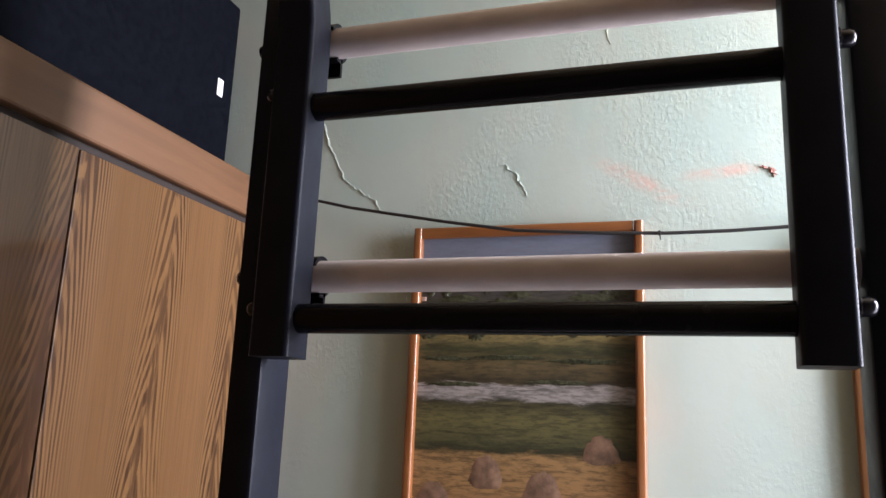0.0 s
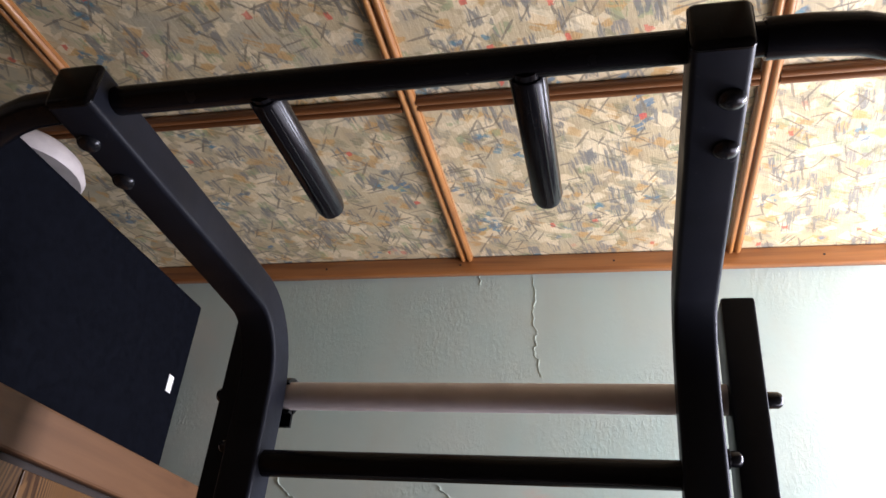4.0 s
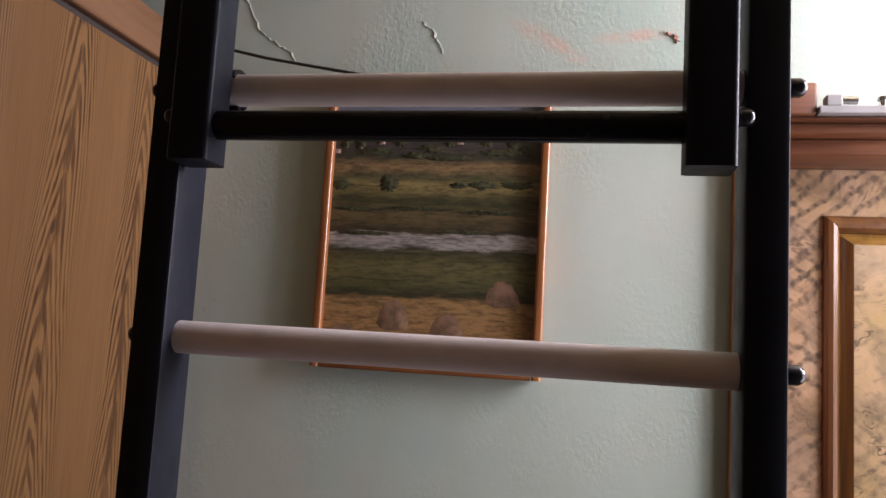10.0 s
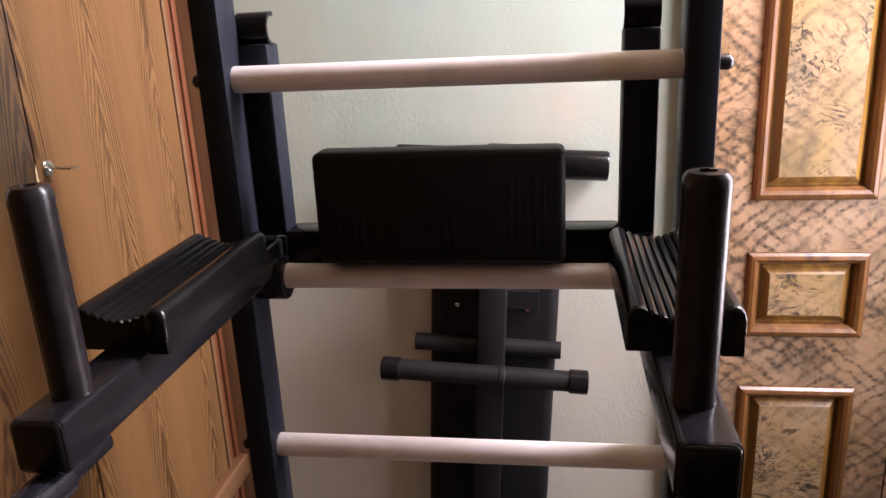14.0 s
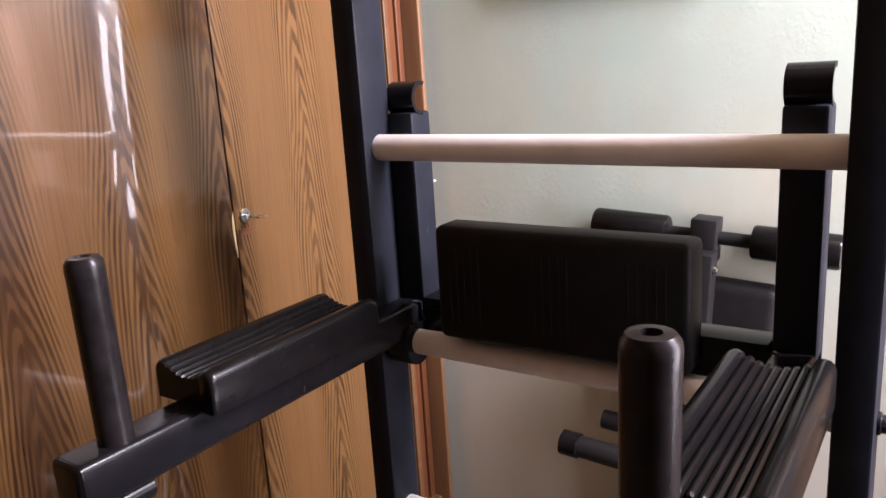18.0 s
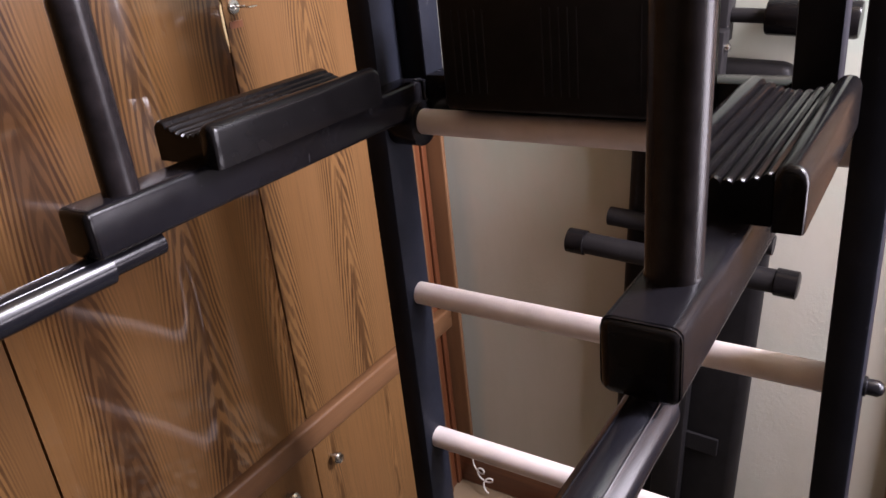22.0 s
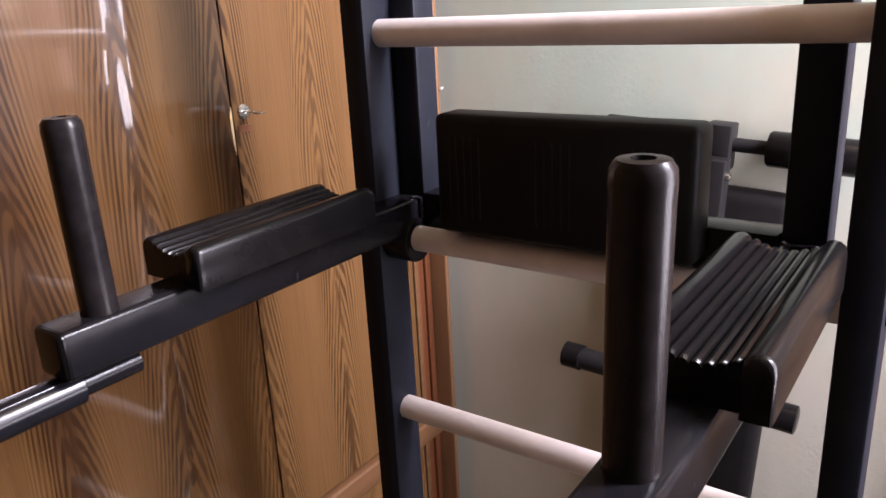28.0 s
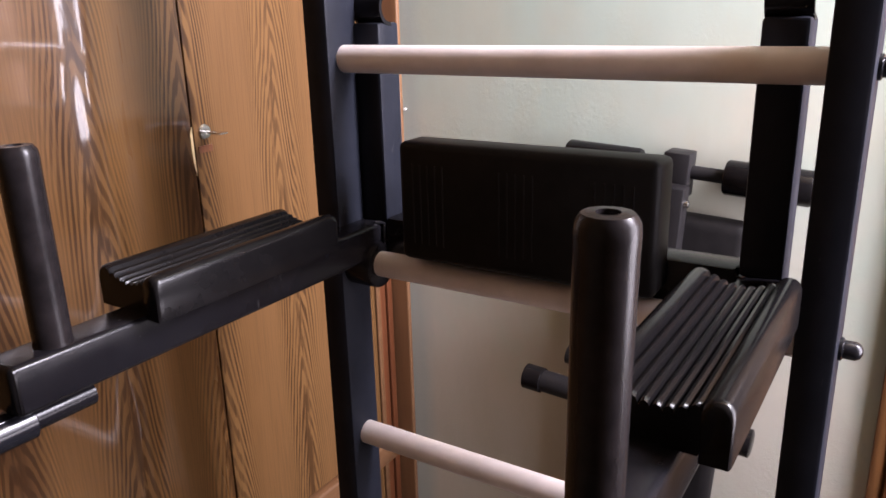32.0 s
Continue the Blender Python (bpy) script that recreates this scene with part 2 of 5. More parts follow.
def make_wood(name, light, dark, scale=1.0, rough=0.4, stretch=(1, 1, 0.06), strength=1.0, coat=0.0, local=False):
    """Planed softwood with long fine grain along z of its coordinates."""
    m, nt, b = material(name, rough, 0, 0.45)
    v = coords(nt, tuple(s * scale for s in stretch), world_space=not local)
    g = noise_tex(nt, v, 38, 6, 0.6, 0.6)
    col = ramp(nt, g.outputs["Fac"], [(0.33, dark), (0.5, tuple((a + c) / 2 for a, c in zip(light, dark))), (0.64, light)])
    tone = noise_tex(nt, coords(nt, tuple(s * scale for s in stretch), world_space=not local), 4.0, 3)
    col = mix(nt, ramp(nt, tone.outputs["Fac"], [(0.4, grey(0.0)), (0.7, grey(0.45 * strength))]), col, dark)
    knots = nt.nodes.new("ShaderNodeTexVoronoi")
    knots.inputs["Scale"].default_value = 9.0
    nt.links.new(coords(nt, tuple(0.35 if s < 0.5 else 1.0 for s in stretch), world_space=not local), knots.inputs["Vector"])
    knot = ramp(nt, knots.outputs["Distance"], [(0.05, grey(0.85)), (0.10, grey(0.0))])
    col = mix(nt, knot, col, tuple(c * 0.35 for c in dark))
    if coat:
        b.inputs["Coat Weight"].default_value, b.inputs["Coat Roughness"].default_value = coat, 0.12
    nt.links.new(col, b.inputs["Base Color"])
    bump(nt, b, g.outputs["Fac"], 0.18, 0.001)
    return m


def make_veneer(name, shift, rough=0.34, tint=1.0, coat=0.0, period=0.19, grain=0.9, inner=0.13, outer=0.30, steep=15000.0, rise=80.0, point=700.0, stain=0.0):
    """Ash-like veneer: plain fields and, at intervals, bands of fine dark lines round tall narrow cathedrals."""
    m, nt, b = material(name, rough, 0, 0.25)
    sep = nt.nodes.new("ShaderNodeSeparateXYZ")
    nt.links.new(coords(nt), sep.inputs[0])
    sway = noise_tex(nt, coords(nt, (1, 1.0, 1.3), (0, 0, 0), (0, shift * 2.3, shift)), 1.0, 2, 0.5)
    across = maths(nt, "ADD", sep.outputs[1], maths(nt, "MULTIPLY", maths(nt, "SUBTRACT", sway.outputs["Fac"], 0.5), 0.10))
    across = maths(nt, "ADD", across, shift)
    cell = maths(nt, "SUBTRACT", maths(nt, "FRACT", maths(nt, "DIVIDE", across, period)), 0.5)
    off = maths(nt, "MULTIPLY", cell, period)
    wob = noise_tex(nt, coords(nt, (1, 16.0, 1.5), (0, 0, 0), (0, shift, shift * 5)), 1.0, 3, 0.55)
    square = maths(nt, "MULTIPLY", off, off)
    flank = maths(nt, "SQRT", maths(nt, "ADD", square, 0.000012))
    arch = maths(nt, "ADD", maths(nt, "MULTIPLY", square, steep), maths(nt, "MULTIPLY", flank, point))
    arch = maths(nt, "ADD", arch, maths(nt, "MULTIPLY", sep.outputs[2], rise))
    arch = maths(nt, "ADD", arch, maths(nt, "MULTIPLY", wob.outputs["Fac"], 34.0))
    fine = noise_tex(nt, coords(nt, (1, 160, 3.0)), 1.0, 3, 0.6)
    rings = maths(nt, "SINE", maths(nt, "ADD", arch, maths(nt, "MULTIPLY", fine.outputs["Fac"], 2.0)))
    line = ramp(nt, maths(nt, "ADD", maths(nt, "MULTIPLY", rings, 0.5), 0.5), [(0.34, grey(0)), (0.62, grey(0.8)), (0.88, grey(1))])
    broken = ramp(nt, fine.outputs["Fac"], [(0.36, grey(0.45)), (0.54, grey(1))])
    edge = maths(nt, "ABSOLUTE", cell)
    ragged = noise_tex(nt, coords(nt, (1, 30.0, 1.0), (0, 0, 0), (0, shift * 1.7, shift)), 1.0, 3, 0.5)
    edge = maths(nt, "ADD", edge, maths(nt, "MULTIPLY", maths(nt, "SUBTRACT", ragged.outputs["Fac"], 0.5), 0.22))
    band = ramp(nt, edge, [(inner, grey(1)), (outer, grey(0.06))])
    pores = noise_tex(nt, coords(nt, (1, 420, 9)), 1.0, 3, 0.6)
    light, mid, dark = (0.186, 0.090, 0.033), (0.150, 0.070, 0.024), (0.040, 0.015, 0.0052)
    light, mid, dark = (tuple(c * tint for c in t) for t in (light, mid, dark))
    field = noise_tex(nt, coords(nt, (1, 5.0, 0.5), (0, 0, 0), (0, shift, 0)), 1.0, 5, 0.6)
    col = ramp(nt, field.outputs["Fac"], [(0.35, mid), (0.62, light)])
    col = mix(nt, ramp(nt, pores.outputs["Fac"], [(0.46, grey(0)), (0.70, grey(0.5))]), col, tuple(c * 0.6 for c in mid))
    # sapwood in the bands is yellower than the plain field
    col = mix(nt, maths(nt, "MULTIPLY", band, 0.5), col, tuple(c * k for c, k in zip(light, (1.25, 1.3, 1.25))))
    # the lines come and go along the board, and dark tongues fill the points of the flames
    gone = noise_tex(nt, coords(nt, (1, 22.0, 1.6), (0, 0, 0), (0, shift * 4.7, shift)), 1.0, 3, 0.55)
    vary = ramp(nt, gone.outputs["Fac"], [(0.36, grey(0.6)), (0.56, grey(1))])
    fac = maths(nt, "MULTIPLY", maths(nt, "MULTIPLY", line, broken), maths(nt, "MULTIPLY", maths(nt, "MULTIPLY", band, vary), grain))
    tongue = noise_tex(nt, coords(nt, (1, 70.0, 9.0), (0, 0, 0), (0, shift, shift * 3)), 1.0, 3, 0.6)
    tongue = maths(nt, "MULTIPLY", ramp(nt, tongue.outputs["Fac"], [(0.47, grey(0)), (0.56, grey(0.75))]), ramp(nt, maths(nt, "ABSOLUTE", off), [(0.004, grey(1)), (0.0125, grey(0))]))
    fac = maths(nt, "MAXIMUM", fac, tongue)
    col = mix(nt, fac, col, dark)
    if stain:
        # dark heartwood fills some of the flames
        slow = noise_tex(nt, coords(nt, (1, 5.0, 0.9), (0, 0, 0), (0, shift * 3.1, shift)), 1.0, 3, 0.55)
        heart = maths(nt, "MULTIPLY", ramp(nt, edge, [(0.08, grey(stain)), (0.26, grey(0))]), ramp(nt, slow.outputs["Fac"], [(0.36, grey(0)), (0.48, grey(1))]))
        col = mix(nt, heart, col, tuple(c * k for c, k in zip(mid, (0.40, 0.36, 0.42))))
        col = mix(nt, maths(nt, "MULTIPLY", fac, heart), col, dark)
    nt.links.new(col, b.inputs["Base Color"])
    nt.links.new(ramp(nt, field.outputs["Fac"], [(0.3, grey(rough - 0.05)), (0.7, grey(rough + 0.1))]), b.inputs["Roughness"])
    if coat:
        b.inputs["Coat Weight"].default_value, b.inputs["Coat Roughness"].default_value = coat, 0.055
    bump(nt, b, pores.outputs["Fac"], 0.08, 0.0005)
    return m


def make_powder(name, colour, rough=0.40, spec=0.32):
    """Powder-coated steel: near-black with fine orange peel and faint wear."""
    m, nt, b = material(name, rough, 0, spec)
    v = coords(nt)
    n = noise_tex(nt, v, 14, 5, 0.6)
    col = ramp(nt, n.outputs["Fac"], [(0.3, tuple(c * 0.8 for c in colour)), (0.7, tuple(c * 1.25 for c in colour))])
    scuff = noise_tex(nt, coords(nt, (90, 90, 14), (12, 0, 25)), 1.0, 4, 0.7, 0.4)
    col = mix(nt, ramp(nt, scuff.outputs["Fac"], [(0.68, grey(0)), (0.76, grey(0.5))]), col, (0.07, 0.07, 0.075))
    nt.links.new(col, b.inputs["Base Color"])
    nt.links.new(ramp(nt, noise_tex(nt, v, 30, 4).outputs["Fac"], [(0.3, grey(rough - 0.06)), (0.7, grey(rough + 0.08))]), b.inputs["Roughness"])
    bump(nt, b, noise_tex(nt, v, 420, 2).outputs["Fac"], 0.12, 0.0006)
    return m


def make_plain(name, colour, rough=0.5, metal=0.0, spec=0.5, vary=0.12, scale=40.0):
    m, nt, b = material(name, rough, metal, spec)
    n = noise_tex(nt, coords(nt), scale, 4)
    nt.links.new(ramp(nt, n.outputs["Fac"], [(0.3, tuple(c * (1 - vary) for c in colour)), (0.7, tuple(c * (1 + vary) for c in colour))]), b.inputs["Base Color"])
    bump(nt, b, n.outputs["Fac"], 0.05, 0.0006)
    return m


def make_marble_paper(name, shift, pale, dark, dabs, agate):
    """Lacquered grained paint: pinkish cream with smoky clouds, slanting rows of brushed dabs and dark agate lines."""
    m, nt, b = material(name, 0.34, 0, 0.35)
    v = coords(nt, (1, 1, 1), (0, 20, 0), (shift, 0, shift * 2))
    col = ramp(nt, noise_tex(nt, v, 6.0, 4).outputs["Fac"], [(0.36, pale), (0.5, tuple(c * k for c, k in zip(pale, (0.93, 0.86, 0.78)))), (0.64, tuple(c * k for c, k in zip(pale, (0.8, 0.75, 0.55))))])
    # smoke
    smoke = ramp(nt, noise_tex(nt, v, 11, 5, 0.68, 0.6).outputs["Fac"], [(0.46, grey(0)), (0.68, grey(0.65))])
    col = mix(nt, smoke, col, tuple(c * 2.4 for c in dark))
    # rows of dabs where two slanting gratings cross
    for turn, at, lo in ((42, 0.0, 0.40), (-38, 7.0, 0.44)):
        grat = []
        for t2, sc, dist, edge in ((turn, 12.0, 4.5, 0.45), (turn + 74, 21.0, 6.0, 0.7)):
            wv = nt.nodes.new("ShaderNodeTexWave")
            wv.wave_type, wv.bands_direction = "BANDS", "Z"
            wv.inputs["Scale"].default_value, wv.inputs["Distortion"].default_value = sc, dist
            wv.inputs["Detail"].default_value, wv.inputs["Detail Scale"].default_value = 3.0, 1.8
            nt.links.new(coords(nt, (1, 1, 1), (0, t2, 0), (at, at, at)), wv.inputs["Vector"])
            grat.append(ramp(nt, wv.outputs["Fac"], [(0.05, grey(1)), (edge, grey(0.0 if sc < 20 else 0.55))]))
        where = ramp(nt, noise_tex(nt, coords(nt, (1, 1, 1), (0, 20, 0), (shift + at, 0, at)), 8.0, 4, 0.65).outputs["Fac"], [(lo, grey(0)), (lo + 0.15, grey(1))])
        fac = maths(nt, "MULTIPLY", maths(nt, "MULTIPLY", grat[0], grat[1]), maths(nt, "MULTIPLY", where, dabs))
        col = mix(nt, fac, col, tuple(c * 1.6 for c in dark))
    # agate: nested dark lines round a few centres
    field = noise_tex(nt, coords(nt, (1, 1, 1.7), (0, 0, 0), (shift, 0, shift)), 5.5, 5, 0.58, 1.1)
    lines = ramp(nt, maths(nt, "SINE", maths(nt, "MULTIPLY", field.outputs["Fac"], 95.0)), [(0.2, grey(0)), (0.9, grey(0.95))])
    where = ramp(nt, noise_tex(nt, v, 9.0, 5, 0.7, 1.0).outputs["Fac"], [(0.47, grey(0)), (0.62, grey(1))])
    col = mix(nt, maths(nt, "MULTIPLY", maths(nt, "MULTIPLY", lines, where), agate), col, dark)
    blots = ramp(nt, noise_tex(nt, coords(nt, (1, 1, 2.2), (0, 0, 0), (shift, 0, 3)), 11, 4, 0.6, 1.0).outputs["Fac"], [(0.64, grey(0)), (0.70, grey(1))])
    col = mix(nt, maths(nt, "MULTIPLY", blots, 0.8 * agate), col, dark)
    nt.links.new(col, b.inputs["Base Color"])
    b.inputs["Coat Weight"].default_value, b.inputs["Coat Roughness"].default_value = 0.25, 0.15
    bump(nt, b, noise_tex(nt, v, 35, 3).outputs["Fac"], 0.06, 0.001)
    return m


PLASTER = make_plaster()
PLAIN_WALL = make_flat_paint("plain_wall_paint", (0.44, 0.37, 0.29))
WALLPAPER = make_wallpaper()
# the shade on the cross battens is put into this darker pine
PINE_SHADED = make_wood("shaded_varnished_pine", (0.22, 0.085, 0.028), (0.10, 0.035, 0.012), 1.0, 0.3, (0.06, 1, 1), 0.8, 0.5)
PINE = make_wood("varnished_pine", (0.31, 0.115, 0.032), (0.13, 0.042, 0.013), 1.0, 0.3, (0.06, 1, 1), 0.8, 0.5)
PINE_Y = make_wood("varnished_pine_along", (0.44, 0.19, 0.055), (0.22, 0.08, 0.022), 1.0, 0.3, (1, 0.06, 1), 0.8, 0.5)
CASING = make_wood("brown_casing_wood", (0.36, 0.14, 0.042), (0.16, 0.052, 0.016), 1.0, 0.32, (1, 1, 0.06), 1.0, 0.5)
CASING_X = make_wood("brown_lintel_wood", (0.19, 0.072, 0.032), (0.08, 0.028, 0.013), 1.0, 0.4, (0.06, 1, 1), 1.0, 0.2)
MOULD_WOOD = make_wood("lacquered_moulding", (0.165, 0.072, 0.020), (0.062, 0.023, 0.008), 1.0, 0.32, (1, 1, 0.08), 1.0)
MOULD_GOLD = make_wood("ochre_bead", (0.27, 0.142, 0.031), (0.11, 0.050, 0.012), 1.0, 0.30, (1, 1, 0.08), 1.0)
RED_BOARD = make_wood("red_brown_board", (0.17, 0.055, 0.022), (0.085, 0.026, 0.010), 1.0, 0.4, (1, 1, 0.06), 1.0)
ORANGE_BOARD = make_wood("orange_brown_board", (0.25, 0.112, 0.040), (0.14, 0.056, 0.018), 1.0, 0.4, (1, 1, 0.06), 1.0)
# wood of the orange board, with the corner's shade mixed into its colour
CORNER_WOOD = make_wood("shaded_corner_wood", (0.22, 0.11, 0.052), (0.14, 0.066, 0.03), 1.0, 0.45, (1, 1, 0.06), 1.0)
BEECH = make_wood("pale_edge_wood", (0.150, 0.071, 0.031), (0.108, 0.049, 0.021), 1.0, 0.45, (1, 0.06, 1), 0.6)
VENEER_A = make_veneer("ash_veneer", 0.085, 0.40, 0.74, 0.0, 0.175, 0.92, 0.17, 0.36, 11000.0, 115.0, 360.0)
VENEER_B = make_veneer("ash_veneer_polished", 0.085, 0.30, 0.97, 1.0, 0.165, 0.96, 0.18, 0.40, 7500.0, 125.0, 330.0, 0.78)
VENEER_C = make_veneer("ash_veneer_low", 0.05, 0.38, 0.85, 0.0, 0.18, 0.8, 0.14, 0.34, 30000.0, 55.0)
BLACK = make_powder("black_powder_coat", (0.0066, 0.0061, 0.0074), 0.20, 0.15)
LADDER_PAINT = make_powder("black_satin_paint", (0.0112, 0.0125, 0.0178), 0.44, 0.10)
RUBBER = make_plain("black_rubber", (0.0056, 0.0050, 0.0053), 0.21, 0, 0.15, 0.2)
FOAM = make_plain("black_vinyl_pad", (0.0088, 0.0080, 0.0082), 0.44, 0, 0.09, 0.2)
GRIP_SOFT = make_plain("black_upright_grip", (0.0110, 0.0090, 0.0095), 0.27, 0, 0.18, 0.35, 60)
GRIP = make_plain("black_grip_sleeve", (0.007, 0.007, 0.009), 0.24, 0, 0.22, 0.15)
RUNG = make_plain("grey_plastic_sleeve", (0.68, 0.605, 0.585), 0.40, 0, 0.4, 0.07, 25)
STEEL = make_plain("bright_steel", (0.62, 0.61, 0.58), 0.24, 1.0, 0.5, 0.08)
GRIP_TAPE = make_plain("black_wrapped_sleeve", (0.008, 0.008, 0.0105), 0.2, 0, 0.26, 0.15)
DULL_BLACK = make_powder("dull_black_paint", (0.0115, 0.0105, 0.0110), 0.42, 0.15)
COPPER = make_plain("copper_screw", (0.75, 0.30, 0.16), 0.3, 1.0, 0.5, 0.08)
DARK_STEEL = make_plain("dark_bolt", (0.014, 0.014, 0.017), 0.25, 0.4, 0.5, 0.1)
NAVY = make_plain("navy_cloth_cover", (0.0032, 0.0038, 0.0060), 0.9, 0, 0.04, 0.25, 90)
WHITE = make_plain("white_plastic", (0.80, 0.79, 0.76), 0.5)
GREY_PAINT = make_plain("dusty_white_paint", (0.22, 0.21, 0.20), 0.6)
GAP = make_plain("dark_gap", (0.02, 0.012, 0.008), 0.8)
CABLE = make_plain("black_cable", (0.015, 0.014, 0.013), 0.5)
CHIP = make_plain("bare_chipboard", (0.72, 0.55, 0.30), 0.8)
MARBLE_STILE = make_marble_paper("marbled_stile", 0.0, (0.30, 0.202, 0.126), (0.030, 0.021, 0.014), 0.95, 0.5)
MARBLE_PANEL = make_marble_paper("marbled_panel", 4.3, (0.32, 0.228, 0.135), (0.026, 0.021, 0.015), 0.4, 1.0)


# ---------------------------------------------------------------- mesh helpers
def link_mesh(name, bm, mat, smooth=False):
    me = bpy.data.meshes.new(name)
    bmesh.ops.recalc_face_normals(bm, faces=bm.faces)
    bm.to_mesh(me)
    bm.free()
    me.materials.append(mat)
    if smooth:
        for p in me.polygons:
            p.use_smooth = True
        me.set_sharp_from_angle(angle=radians(38))
    return new(name, me)


def part(name, bm, mat, parent, label="", smooth=False):
    ob = link_mesh(name, bm, mat, smooth)
    ob.parent = parent
    if label:
        tagged(ob, label)
    return ob


def thing(name, place, label, category, group="", kind=""):
    ob = new(name)
    ob.empty_display_size = 0.05
    ob.matrix_world = Matrix.Translation(place)
    return tagged(ob, label, category, group, kind)


def add_box(bm, lo, hi, bevel=0.0, seg=2):
    x0, y0, z0 = lo
    x1, y1, z1 = hi
    vs = [bm.verts.new(p) for p in ((x0, y0, z0), (x1, y0, z0), (x1, y1, z0), (x0, y1, z0), (x0, y0, z1), (x1, y0, z1), (x1, y1, z1), (x0, y1, z1))]
    fs = [bm.faces.new([vs[i] for i in f]) for f in ((0, 3, 2, 1), (4, 5, 6, 7), (0, 1, 5, 4), (1, 2, 6, 5), (2, 3, 7, 6), (3, 0, 4, 7))]
    if bevel:
        edges = {e for f in fs for e in f.edges}
        bmesh.ops.bevel(bm, geom=list(edges), offset=bevel, segments=seg, affect="EDGES", profile=0.5)
    return bm


def box(lo, hi, bevel=0.0, seg=2):
    """Bounds in metres; the corners may be given in any order."""
    a = tuple(min(p, q) for p, q in zip(lo, hi))
    b = tuple(max(p, q) for p, q in zip(lo, hi))
    return add_box(bmesh.new(), a, b, bevel, seg)


def add_sweep(bm, path, section, closed_ends=True):
    """Sweep a closed section (list of 2D points: side, up) along a path; the section turns as little as it can."""
    pts = [Vector(p) for p in path]
    dirs = []
    for i in range(len(pts)):
        a = pts[min(i + 1, len(pts) - 1)] - pts[max(i - 1, 0)]
        dirs.append(a.normalized())
    first = Vector((0, 0, 1)) if abs(dirs[0].z) < 0.9 else Vector((0, -1, 0))
    side = dirs[0].cross(first).normalized()
    rings = []
    for p, d in zip(pts, dirs):
        side = (side - d * side.dot(d)).normalized()
        up = side.cross(d)
        rings.append([bm.verts.new(p + side * s + up * u) for s, u in section])
    n = len(section)
    for a, b in zip(rings, rings[1:]):
        for i in range(n):
            bm.faces.new((a[i], a[(i + 1) % n], b[(i + 1) % n], b[i]))
    if closed_ends:
        bm.faces.new(rings[0][::-1])
        bm.faces.new(rings[-1])
    return bm


def circle(r, n=20):
    return [(r * math.cos(2 * math.pi * i / n), r * math.sin(2 * math.pi * i / n)) for i in range(n)]


def rounded_rect(w, h, r, n=4):
    out = []
    for cx, cy, a0 in ((w / 2 - r, h / 2 - r, 0), (-w / 2 + r, h / 2 - r, 90), (-w / 2 + r, -h / 2 + r, 180), (w / 2 - r, -h / 2 + r, 270)):
        for i in range(n + 1):
            a = radians(a0 + 90 * i / n)
            out.append((cx + r * math.cos(a), cy + r * math.sin(a)))
    return out


def sweep(path, section, closed_ends=True):
    return add_sweep(bmesh.new(), path, section, closed_ends)


def tube(a, b, r, n=20):
    return sweep([a, b], circle(r, n))


def lathe(profile, axis_from, axis_dir, n=28):
    """Revolve (distance along, radius) pairs round an axis."""
    bm = bmesh.new()
    d = Vector(axis_dir).normalized()
    s = d.orthogonal().normalized()
    u = d.cross(s)
    rings = []
    for h, r in profile:
        c = Vector(axis_from) + d * h
        rings.append([bm.verts.new(c + (s * math.cos(2 * math.pi * i / n) + u * math.sin(2 * math.pi * i / n)) * max(r, 1e-5)) for i in range(n)])
    for a, b in zip(rings, rings[1:]):
        for i in range(n):
            bm.faces.new((a[i], a[(i + 1) % n], b[(i + 1) % n], b[i]))
    bm.faces.new(rings[0][::-1])
    bm.faces.new(rings[-1])
    return bm


def saddle(cx, cy, cz, r, width, a0, a1, thick=0.004, n=14):
    """A bent sheet, part of a ring round an axis along x; angles in degrees from +y towards +z."""
    bm = bmesh.new()
    rows = []
    for i in range(n + 1):
        a = radians(a0 + (a1 - a0) * i / n)
        c, s = math.cos(a), math.sin(a)
        rows.append([bm.verts.new((cx + dx, cy + rr * c, cz + rr * s)) for dx, rr in ((-width / 2, r), (width / 2, r), (width / 2, r + thick), (-width / 2, r + thick))])
    for p, q in zip(rows, rows[1:]):
        for i in range(4):
            bm.faces.new((p[i], p[(i + 1) % 4], q[(i + 1) % 4], q[i]))
    bm.faces.new(rows[0][::-1])
    bm.faces.new(rows[-1])
    return bm


def cap_nut(place, direction, r=0.009, length=0.020):
    return lathe([(0, r * 1.25), (0.003, r * 1.25), (0.004, r), (length * 0.7, r), (length * 0.9, r * 0.75), (length, r * 0.3)], place, direction, 14)

# ---------------------------------------------------------------- the room
WALL_Y, CEIL, WARD_X = 0.486, 2.568, -0.560
EAST, WEST, SOUTH = 1.05, -1.17, -3.40
DOOR_L, DOOR_R, DOOR_TOP = 0.398, 0.965, 1.923


def structure(name, bm, mat, label, category, smooth=False):
    return tagged(link_mesh(name, bm, mat, smooth), label, category, "", "structure")


